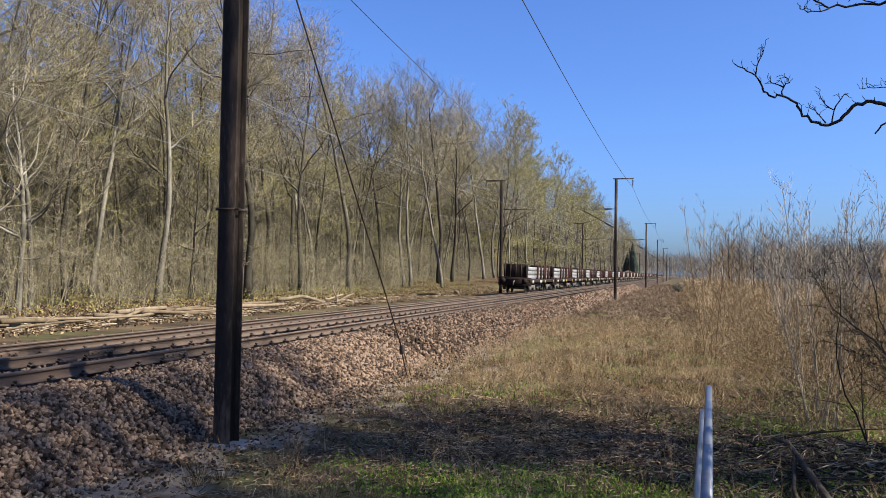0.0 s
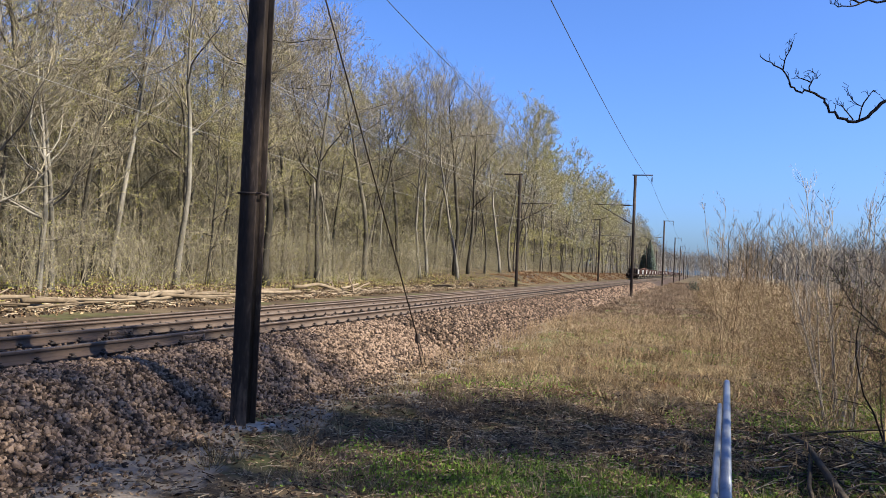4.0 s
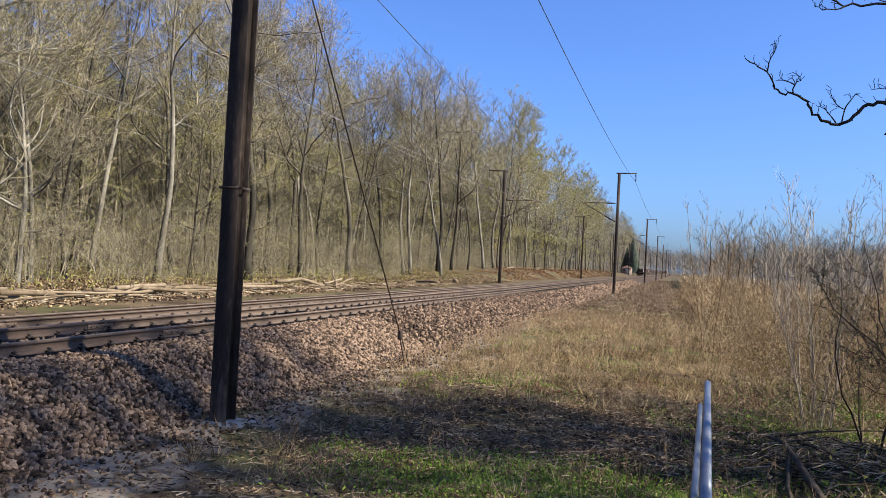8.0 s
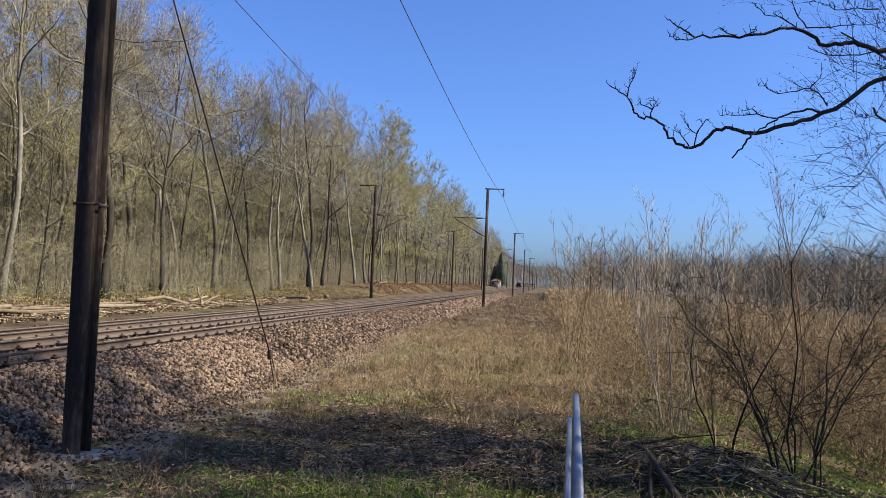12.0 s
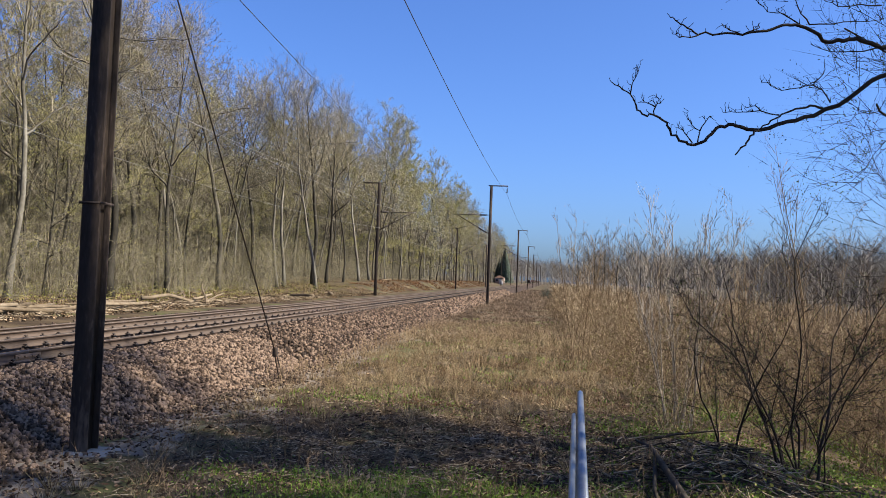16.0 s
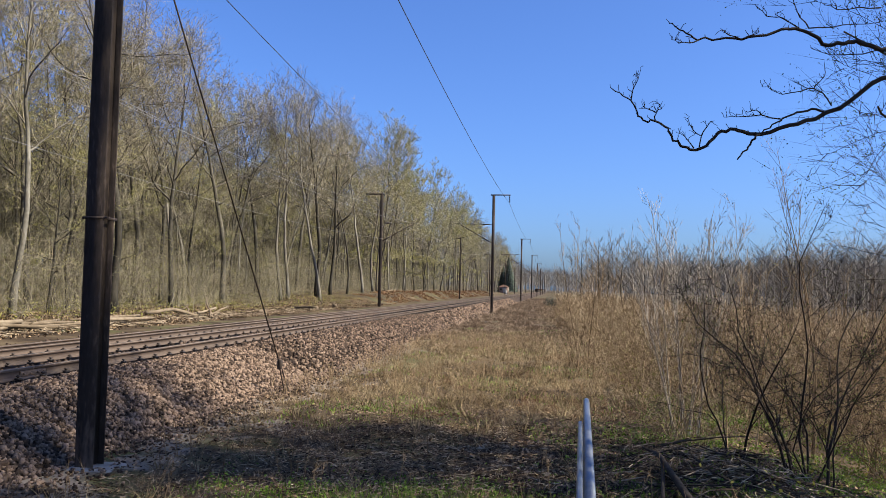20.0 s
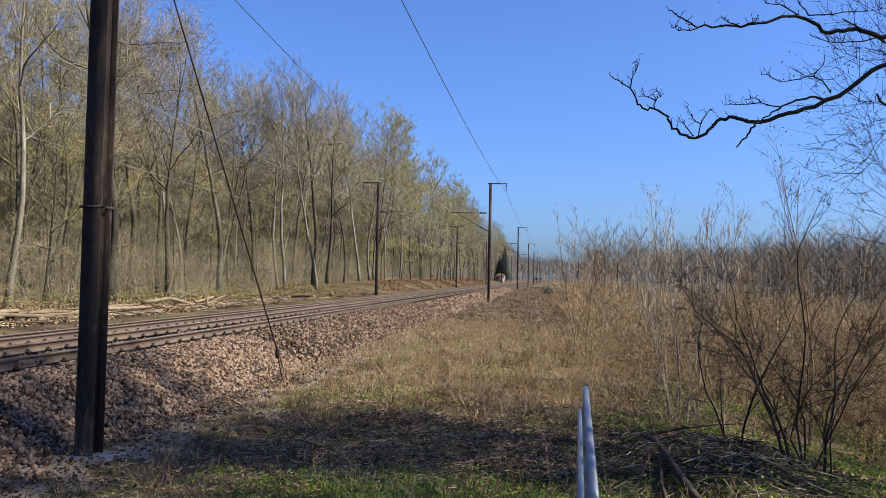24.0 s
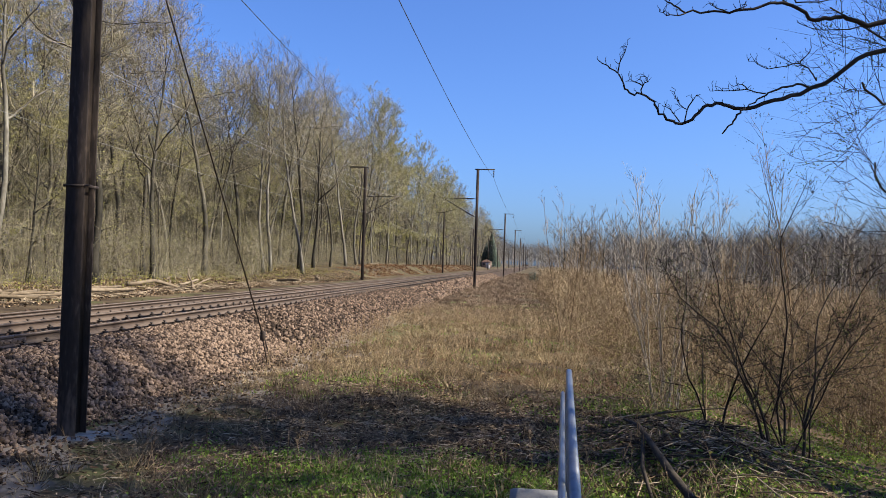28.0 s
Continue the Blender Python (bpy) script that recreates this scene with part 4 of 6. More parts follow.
def sapling_meshes(seed, h, stems, fan, subs, mat, stem_r=0.016, base=0.25, start=0.35, wander=0.05, angle=(0.3, 0.6), leaves=0, leaf_mat=None, leaf_size=0.012, fine=0.0026, side=0.34, twigs=6):
    """Upright stems from one stool that fan out and divide twice into fine ascending twigs."""
    rng = np.random.default_rng(seed)
    out, s, P0, P1 = [], Shape(), [], []
    for i in range(stems):
        a, lean = 6.28 * (i + rng.uniform(0, 0.9)) / stems, fan * rng.uniform(0.15, 1.0)
        d = np.array((math.cos(a) * lean, math.sin(a) * lean, 1.0))
        b = np.array((math.cos(a), math.sin(a), 0)) * base * rng.uniform(0.1, 1) + np.array((0, 0, -0.12))
        hh = h * rng.uniform(0.66, 1.05)
        p = bough(rng, b, d / np.linalg.norm(d), hh, 10, wander, 0.015)
        r0 = stem_r * rng.uniform(0.55, 1.2)
        r = np.linspace(r0, fine, 11)
        out.append(("stem", Shape().tube(p, r, 6, cap=False).mesh("stem", mat, True)))
        for j in range(subs):
            u = start + (0.97 - start) * (j + rng.uniform(0, 1)) / subs
            q = min(9, int(u * 10))
            dd = (p[q + 1] - p[q]) / np.linalg.norm(p[q + 1] - p[q])
            sp = bough(rng, p[q] + (p[q + 1] - p[q]) * (u * 10 - q), side_way(rng, dd, rng.uniform(*angle)), hh * side * (1.12 - u) * rng.uniform(0.7, 1.2) + 0.15, 6, wander * 1.9, 0.05)
            sr = np.linspace(max(fine, r0 * 0.5 * (1.1 - u)), fine * 0.8, 7)
            s.bars(sp[:-1], sp[1:], sr[:-1], sr[1:], 3)
            for _ in range(twigs):
                k = int(rng.integers(1, 6))
                td = side_way(rng, (sp[k + 1] - sp[k]) / np.linalg.norm(sp[k + 1] - sp[k]), rng.uniform(*angle)) + np.array((0, 0, 0.12))
                tw = bough(rng, sp[k], td / np.linalg.norm(td), rng.uniform(0.12, 0.42), 3, wander * 3, 0.04)
                s.tips(tw[:-1], tw[1:], fine * 0.75, rng)
                k = rng.integers(0, 3, 5)
                st = tw[k] + (tw[k + 1] - tw[k]) * rng.uniform(0, 1, (5, 1))
                sd = td + rng.normal(size=(5, 3)) * 0.45
                P0.append(st)
                P1.append(st + sd / np.linalg.norm(sd, axis=1)[:, None] * rng.uniform(0.03, 0.15, (5, 1)))
    P0, P1 = np.concatenate(P0), np.concatenate(P1)
    s.tips(P0, P1, fine * 0.6, rng)
    out.append(("crown", s.mesh("crown", mat)))
    if leaves:
        k = rng.integers(0, len(P0), leaves)
        out.append(("foliage", Shape().leaves(P1[k], leaf_size, rng).mesh("foliage", leaf_mat)))
    return out


def undergrowth():
    rng = np.random.default_rng(5)
    protos = [tangle_meshes(300 + i, (2.6, 3.8, 1.7, 5.0)[i], (16, 13, 20, 9)[i], (0.40, 0.25, 0.7, 0.2)[i], 12, (0.011, 0.016, 0.009, 0.022)[i], M_TWIG, 0.6,
                            (120, 420, 160, 700)[i], M_LEAF_GOLD, 0.032, fine=0.0062, arch=(-0.08, -0.03, -0.16, 0.0)[i]) for i in range(4)]
    made = [None] * 4
    labels = ("tangled tan undergrowth shrub at the forest edge", "budding hazel shrub with thin stems", "low dense brushwood with dry stems", "slim saplings with small yellow-green leaves")
    for row, (x0, step, y1) in enumerate(((-27.3, 2.4, 150), (-30.5, 2.4, 150), (-34.0, 2.8, 150), (-25.0, 4.2, 330))):
        y = 15.0
        while y < y1:
            k = int(rng.integers(0, 4))
            m = place(x0 + rng.normal(0, 1.0), y, rng.uniform(0, 360))
            if made[k] is None:
                made[k] = plant("undergrowth_shrub", protos[k], labels[k], "shrub", "undergrowth of the forest", m)
            else:
                copy_thing(made[k], m)
            y += step * rng.uniform(0.6, 1.4) * (1 if y < 120 else 1.6)


undergrowth()


def far_woods():
    """Deep forest behind the edge, and the distant tree lines."""
    rng = np.random.default_rng(77)

    def wood(name, label, xs, ys, h, n, mat, r, tw):
        s = Shape()
        x, y = rng.uniform(*xs, n), rng.uniform(*ys, n)
        z = ground_z(x, y) - 0.3
        hh = h * rng.uniform(0.8, 1.1, n)
        lo = np.stack([x, y, z], axis=1)
        hi = lo + np.stack([rng.normal(0, 0.5, n), rng.normal(0, 0.5, n), hh], axis=1)
        s.bars(lo, hi, r, 0.0, 4)
        for k in range(tw):
            f = rng.uniform(0.28, 1, (n, 1))
            b = lo + (hi - lo) * f
            a = rng.uniform(0, 6.28, n)
            L = (h * 0.24 * np.sqrt(np.clip(1 - ((f[:, 0] - 0.58) / 0.5) ** 2, 0, 1)) + 0.7) * rng.uniform(0.5, 1.2, n)
            e = b + np.stack([np.cos(a) * L, np.sin(a) * L, L * rng.uniform(0.5, 1.3, n)], axis=1)
            s.tips(b, e, r * 0.3, rng)
            for _ in range(2):
                m = b + (e - b) * rng.uniform(0.3, 1, (n, 1))
                s.tips(m, m + (e - b) * 0.35 + rng.normal(size=(n, 3)) * L[:, None] * 0.25, r * 0.16, rng)
        tagged(new(name, s.mesh(name, mat)), label, "woods", kind="stuff")

    wood("deep_forest", "deep bare forest behind the forest edge", (-95, -46), (0, 330), 19, 1700, M_DEEP_SHADE, 0.15, 40)
    wood("forest_brush", "brushwood deep inside the forest", (-70, -33), (4, 260), 8.0, 4600, M_DEEP_SHADE, 0.045, 16)
    wood("distant_woods", "hazy distant bare woods beside the railway", (10, 330), (225, 290), 13, 800, M_FAR_HAZE, 0.17, 56)
    wood("bare_wood", "bare grey wood behind the thicket", (28, 62), (62, 125), 9.0, 300, M_FAR_HAZE, 0.08, 44)
    wood("distant_woods", "hazy grey woods at the end of the line", (-70, 60), (560, 760), 17, 420, M_FAR_HAZE, 0.16, 40)
    wood("distant_woods", "forest edge far along the railway", (-60, -22), (400, 600), 19, 260, M_FAR_HAZE, 0.14, 40)


far_woods()


def thicket():
    rng = np.random.default_rng(21)
    protos = [tangle_meshes(400 + i, (1.9, 2.1, 1.3, 2.5)[i], (30, 28, 34, 22)[i], (0.55, 0.45, 0.9, 0.32)[i], 15, (0.0065, 0.007, 0.006, 0.009)[i], M_SHOOT, 0.45,
                            (300, 380, 420, 220)[i], M_LEAF, 0.015, fine=0.0036, arch=(-0.12, -0.08, -0.2, -0.05)[i]) for i in range(4)]
    made = [None] * 4
    labels = ("dense leafless brown thicket shrub", "leafless tan shrub with upright shoots", "low tangled bramble and dry stems", "tall bare shoots in the thicket")

    def put(k, x, y, sc=1.0):
        m = place(x, y, rng.uniform(0, 360))
        if made[k] is None:
            made[k] = plant("thicket_shrub", protos[k], labels[k], "shrub", "shrubs of the thicket", m)
        else:
            copy_thing(made[k], m)

    y, made_n = 12.5, 0
    while y < 62:
        edge = 2.4 + 0.5 * math.sin(y * 0.5) + (2.2 if y < 14.5 else 0.8 if y < 16 else 0) - 1.2 * float(smooth(20, 60, y))
        x = edge
        reach = 5.5 + y * 0.42
        while x < reach:
            put(int(rng.integers(0, 4)), x + rng.normal(0, 0.25), y + rng.normal(0, 0.3))
            x += rng.uniform(0.85, 1.35) * (1 + y / 45)
        y += 1.15 * (1 + y / 34)

    # the thicket farther off, where single shrubs cannot be told apart
    s, n = Shape(), 9000
    y = 34 + 150 * rng.uniform(0, 1, n) ** 1.5
    x = 0.8 + rng.uniform(0, 1, n) * (6 + 0.5 * y)
    b = np.stack([x, y, ground_z(x, y) - 0.1], axis=1)
    hh = rng.uniform(1.3, 2.7, n)
    e = b + np.stack([rng.normal(0, 0.75, n), rng.normal(0, 0.75, n), hh * rng.uniform(0.6, 1, n)], axis=1)
    w = 0.007 + 0.00011 * y
    s.bars(b, e, w, 0.0, 3)
    for _ in range(14):
        p = b + (e - b) * rng.uniform(0.15, 1, (n, 1))
        s.tips(p, p + rng.normal(size=(n, 3)) * 0.34 + np.array((0, 0, 0.12)), w * 0.7, rng)
    tagged(new("far_thicket", s.mesh("far_thicket", M_SHOOT)), "brown leafless thicket stretching beside the railway", "thicket", kind="stuff")


thicket()


# ---- single shrubs and the tree that overhangs the crossing ----
def single_shrubs():
    pale = sapling_meshes(501, 4.2, 12, 0.30, 11, M_SHOOT_PALE, 0.017, 0.30, 0.38, 0.035, (0.25, 0.55), fine=0.0036, side=0.30)
    plant("sapling_clump", pale, "pale bare multi-stemmed sapling clump rising from the thicket", "shrub", "sapling clumps", place(2.02, 13.3, 20))
    less = sapling_meshes(506, 4.2, 6, 0.26, 8, M_SHOOT, 0.013, 0.30, 0.35, 0.05, (0.25, 0.6), fine=0.0028)
    for x, y, r in ((3.6, 16.2, 130), (5.4, 15.4, 260)):
        plant("sapling_clump", less, "smaller clump of tan bare saplings in the thicket", "shrub", "sapling clumps", place(x, y, r))
    lone = sapling_meshes(507, 5.0, 3, 0.10, 12, M_SHOOT, 0.013, 0.12, 0.30, 0.05, (0.35, 0.7), 160, M_LEAF, 0.012, fine=0.0028, side=0.26)
    plant("sapling_clump", lone, "tall thin sapling with hanging catkins above the thicket", "shrub", "sapling clumps", place(3.85, 12.9, 60))
    thin = sapling_meshes(502, 4.3, 9, 0.17, 6, M_SHOOT, 0.012, 0.35, 0.30, 0.05, (0.2, 0.5), fine=0.0034, side=0.26)
    for x, y, r in ((0.75, 21.2, 40), (1.6, 27.0, 200), (2.6, 24.0, 90)):
        plant("sapling_clump", thin, "thin bare shoots above the thicket edge", "shrub", "sapling clumps", place(x, y, r))
    dark = sapling_meshes(503, 3.35, 11, 0.40, 10, M_TWIG_DARK, 0.017, 0.26, 0.18, 0.16, (0.4, 0.95), 2600, M_LEAF_GREEN, 0.011, fine=0.0030, side=0.42, twigs=8)
    for x, y, r in ((2.9, 9.8, 0),):
        plant("dark_shrub", dark, "dark bare shrub with many crooked stems and tiny leaves", "shrub", "dark shrubs", place(x, y, r))
    small = sapling_meshes(508, 2.7, 3, 0.30, 8, M_TWIG_DARK, 0.018, 0.10, 0.25, 0.13, (0.4, 0.95), 350, M_LEAF_GREEN, 0.011, fine=0.0028, side=0.40)
    plant("dark_shrub", small, "small dark shrub with three crooked stems", "shrub", "dark shrubs", place(2.25, 10.6, 75))
    side = tangle_meshes(504, 2.8, 14, 0.35, 16, 0.010, M_SHOOT, 0.35, 420, M_LEAF, 0.014, fine=0.0034, arch=-0.05)
    for x, y, r in ((1.9, 12.6, 10), (5.8, 14.0, 200), (3.1, 13.6, 300), (6.9, 15.4, 60)):
        plant("thicket_shrub", side, "bare tan shrub with crossing shoots", "shrub", "shrubs of the thicket", place(x, y, r))


single_shrubs()


def overhanging_tree():
    t = thing("overhanging_tree", "dark-barked tree with crooked bare boughs reaching over the verge", "tree", at=(8.3, 8.0, ground_at(8.3, 8.0)))
    gz = t.location.z
    for n, me in crown_tree(601, 11.5, 0.17, 5.0, 8, 3.0, M_LOGDARK, M_TWIG_DARK, 700, M_LEAF_GREEN, up=(35, 70), dens=0.8, leaf_size=0.035):
        part(n, me, None, t)
    rng = np.random.default_rng(9)
    runs = (BOUGH_A, BOUGH_B, BOUGH_C, BOUGH_D)
    off = np.array((8.3, 8.0, gz))
    for k, pts in enumerate(runs):
        pts = np.array(pts)
        if k < 2:
            pts = np.concatenate([[(8.3, 8.0, 4.1 + 0.7 * k), (6.5, 8.7, 4.4 + 0.4 * k)], pts])
        fine_pts = []
        for a, b in zip(pts[:-1], pts[1:]):
            for u in (0, 0.33, 0.67):
                fine_pts.append(a + (b - a) * u + rng.normal(size=3) * 0.010 * (u > 0))
        fine_pts.append(pts[-1])
        fp = np.array(fine_pts)
        n = len(fp)
        rad = np.concatenate([np.full(6, 0.045), np.linspace(0.0245, 0.005, n - 6)]) if k < 2 else np.linspace(0.0125, 0.007, n)
        s = Shape().tube(fp - off, rad, 7)
        if k < 2:
            for i in range(6, n, 2):        # small spurs
                d = side_way(rng, np.array((0, 0, 1.0)), rng.uniform(0.3, 1.3))
                tw = bough(rng, fp[i] - off, d, rng.uniform(0.03, 0.09), 3, 0.4, 0.1)
                s.tube(tw, np.linspace(0.0042, 0.0025, 4), 4, cap=False)
        part("bough", s, M_TWIG_DARK, t, "crooked dark bough with knobbly twigs", True)
    for pts in SIDE_TWIGS:
        pts = np.array(pts)
        fp = np.concatenate([[a + (b - a) * u + rng.normal(size=3) * 0.009 * (u > 0) for u in (0, 0.5)] for a, b in zip(pts[:-1], pts[1:])] + [pts[-1:]])
        s = Shape().tube(fp - off, np.linspace(0.0075, 0.0032, len(fp)), 5)
        for q in fp[2:]:
            for _ in range(2):
                tw = bough(rng, q - off, side_way(rng, np.array((-0.3, 0, 0.95)), rng.uniform(0.2, 1.1)), rng.uniform(0.036, 0.125), 3, 0.45, 0.1)
                s.tube(tw, np.linspace(0.0032, 0.0022, 4), 4, cap=False)
        part("twig", s, M_TWIG_DARK, t, "thin crooked side twig", True)
    # unseen trees off to the right, added so their crowns dapple the foreground
    high = tree_meshes(604, 23.0, 0.24, 10.0, 24, 9, 7, 6, M_LOGDARK, M_TWIG_DARK, 1900, M_LEAF_GREEN, spread=1.15, thick=1.25, leaf_size=0.06)
    for x, y, r in ((13.6, 1.4, 40), (14.6, 7.7, 220), (15.8, 5.0, 80), (12.6, -1.6, 310)):
        plant("verge_tree", high, "tall dark-barked tree with opening leaves, unseen and added to cast shade", "tree", "trees beside the road", place(x, y, r))
    # unseen too: crowns set high enough to shade mainly the ballast
    lofty = tree_meshes(605, 25.0, 0.26, 16.5, 24, 9, 8, 6, M_LOGDARK, M_TWIG_DARK, 1000, M_LEAF_GREEN, spread=1.6, thick=1.35, leaf_size=0.06)
    for x, y, r in ((17.2, 5.4, 40), (18.2, 8.8, 150)):
        plant("verge_tree", lofty, "very tall unseen tree whose high twiggy crown is added to cast shade", "tree", "trees beside the road", place(x, y, r))
    other = crown_tree(602, 7.6, 0.075, 2.0, 13, 2.1, M_LOGDARK, M_TWIG_DARK, 12000, M_LEAF_GREEN, thick=0.42, dens=1.5, up=(5, 60), leaf_size=0.013, gather=40)
    plant("verge_tree", other, "dark twiggy tree with small opening leaves", "tree", "", place(5.35, 9.7, 30))
    # lower unseen trees, added to shade the verge
    tall = tree_meshes(603, 13.0, 0.16, 4.5, 20, 8, 6, 6, M_LOGDARK, M_TWIG_DARK, 800, M_LEAF_GREEN, spread=1.1, thick=1.3, leaf_size=0.07)
    for x, y, r in ((9.8, 9.5, 0), (9.5, 1.2, 250)):
        plant("verge_tree", tall, "tall dark-barked tree with opening leaves, unseen and added to cast shade", "tree", "trees beside the road", place(x, y, r))


BOUGH_A = [(3.26, 8.65, 3.65), (2.94, 8.61, 3.41), (2.58, 8.57, 3.21), (2.31, 8.53, 3.14), (2.02, 8.49, 3.04), (1.84, 8.44, 3.06), (1.70, 8.40, 3.08), (1.57, 8.36, 3.03), (1.45, 8.32, 2.89), (1.32, 8.28, 2.84), (1.20, 8.24, 2.87), (1.10, 8.20, 2.92), (1.05, 8.16, 3.04), (0.91, 8.12, 3.11), (0.79, 8.08, 3.11), (0.73, 8.03, 3.17), (0.66, 7.99, 3.29), (0.56, 7.95, 3.35), (0.47, 7.91, 3.39)]
BOUGH_B = [(3.11, 8.25, 3.83), (3.00, 8.22, 3.87), (2.85, 8.18, 3.91), (2.72, 8.15, 3.87), (2.56, 8.12, 3.85), (2.42, 8.08, 3.94), (2.28, 8.05, 3.99), (2.15, 8.01, 3.99), (1.95, 7.98, 3.92), (1.71, 7.94, 3.87), (1.49, 7.91, 3.87), (1.28, 7.87, 3.85), (1.17, 7.84, 3.91), (1.07, 7.80, 3.96), (1.00, 7.77, 3.99)]
BOUGH_C = [(1.99, 8.38, 3.02), (1.90, 8.34, 2.95), (1.85, 8.30, 2.85), (1.74, 8.25, 2.74)]
BOUGH_D = [(2.66, 8.56, 3.29), (2.53, 8.53, 3.31), (2.38, 8.50, 3.27), (2.23, 8.46, 3.20), (2.12, 8.43, 3.13), (2.01, 8.40, 3.03)]
SIDE_TWIGS = ([(0.66, 7.97, 3.29), (0.67, 7.95, 3.37), (0.70, 7.93, 3.44), (0.73, 7.91, 3.53)],
              [(0.91, 8.09, 3.11), (0.92, 8.08, 3.18), (0.97, 8.07, 3.22), (0.93, 8.06, 3.28)],
              [(0.92, 8.07, 3.18), (0.84, 8.07, 3.22), (0.79, 8.06, 3.25)],
              [(1.36, 8.22, 2.84), (1.38, 8.20, 2.97), (1.30, 8.18, 3.02), (1.24, 8.16, 3.14)],
              [(1.38, 8.20, 2.97), (1.43, 8.18, 3.06), (1.46, 8.16, 3.11)],
              [(1.31, 8.22, 2.85), (1.25, 8.19, 2.92), (1.16, 8.16, 2.99)],
              [(2.74, 8.56, 3.35), (2.65, 8.54, 3.48), (2.55, 8.51, 3.52), (2.43, 8.49, 3.49), (2.23, 8.46, 3.45), (2.12, 8.44, 3.49), (2.02, 8.42, 3.52)],
              [(2.56, 8.52, 3.52), (2.60, 8.51, 3.58), (2.66, 8.49, 3.68)],
              [(2.21, 8.45, 3.19), (2.01, 8.42, 3.23), (1.88, 8.40, 3.21), (1.76, 8.37, 3.20), (1.65, 8.34, 3.19)],
              [(2.01, 8.40, 3.22), (1.95, 8.37, 3.27), (1.86, 8.34, 3.24)],
              [(2.37, 8.07, 4.01), (2.60, 8.12, 4.03), (2.84, 8.16, 4.07), (3.09, 8.20, 4.10)],
              [(2.29, 8.07, 4.00), (2.17, 8.04, 4.07), (2.08, 8.01, 4.11), (1.95, 7.98, 4.11), (1.86, 7.95, 4.18)],
              [(2.37, 8.07, 4.01), (2.28, 8.04, 4.11), (2.22, 8.01, 4.23), (2.17, 7.98, 4.33)],
              [(1.70, 7.91, 3.86), (1.58, 7.89, 3.90), (1.53, 7.88, 3.94)],
              [(1.70, 7.91, 3.86), (1.81, 7.92, 3.91), (1.87, 7.93, 3.94)],
              [(1.28, 7.84, 3.84), (1.20, 7.82, 3.81), (1.09, 7.79, 3.80), (1.02, 7.77, 3.83)],
              [(3.11, 8.25, 3.83), (2.93, 8.23, 3.79), (2.74, 8.21, 3.78), (2.60, 8.19, 3.78), (2.46, 8.16, 3.82)],
              [(3.07, 8.16, 4.23), (2.86, 8.13, 4.23), (2.64, 8.10, 4.20), (2.52, 8.07, 4.24)])
overhanging_tree()


# ---- spruce, hut and what stands far along the line ----
def spruce(x, y, h):
    rng = np.random.default_rng(31)
    t = thing("spruce_tree", "dark green spruce beside the far track", "tree", "spruces", at=(x, y, ground_at(x, y)))
    part("trunk", Shape().tube([(0, 0, -0.2), (0, 0, h)], [0.22, 0.02], 8), M_BARK, t)
    n = 5200
    f = rng.uniform(0.08, 1, n)
    a = rng.uniform(0, 6.28, n)
    r = (1 - f) ** 0.85 * h * 0.34 * rng.uniform(0.25, 1.05, n) + 0.1
    b = np.stack([np.cos(a) * r * 0.5, np.sin(a) * r * 0.5, f * h + 0.1], axis=1)
    e = np.stack([np.cos(a) * r, np.sin(a) * r, f * h - r * 0.22], axis=1)
    part("crown", Shape().bars(b, e, 0.11, 0.0, 3), M_NEEDLE, t)


spruce(-18.9, 330, 14.5)
spruce(-21.6, 340, 11.0)


def hut():
    h = thing("trackside_hut", "small brick-coloured trackside hut with a tiled roof", "hut", at=(-18.9, 300, ground_at(-18.9, 300)))
    part("wall", Shape().box((0, 0, 1.2), (3.4, 4.2, 2.5), bevel=0.02), M_BRICK, h)
    v = [(-1.9, -2.3, 2.4), (1.9, -2.3, 2.4), (1.9, 2.3, 2.4), (-1.9, 2.3, 2.4), (0, -2.3, 3.3), (0, 2.3, 3.3)]
    part("roof", Shape().add(v, [(0, 1, 2, 3), (1, 2, 5, 4), (3, 0, 4, 5)], [(0, 1, 4), (2, 3, 5)]), M_TILE, h)
    part("door", Shape().box((0.4, -2.11, 1.0), (0.9, 0.06, 2.0), bevel=0.01), M_WHITE, h)
    w = part("window", Shape().box((-0.9, -2.11, 1.5), (0.8, 0.05, 0.8), bevel=0.01), M_DARKPANE, h)
    c = thing("equipment_cabinet", "pale trackside equipment cabinet", "cabinet", at=(-17.6, 292, ground_at(-17.6, 292)))
    part("body", Shape().box((0, 0, 0.7), (0.8, 1.2, 1.4), bevel=0.03), M_WHITE, c)
    part("lid", Shape().box((0, 0, 1.44), (0.9, 1.3, 0.08), bevel=0.02), M_GALV, c)
    dark = shrub_meshes(505, 1.5, 30, 0.5, 10, 0.012, M_TWIG_DARK, 0.5, 900, M_NEEDLE, 0.06, fine=0.012)
    plant("verge_bush", dark, "dark evergreen bush at the edge of the verge", "bush", "", place(-0.5, 104, 0))


hut()


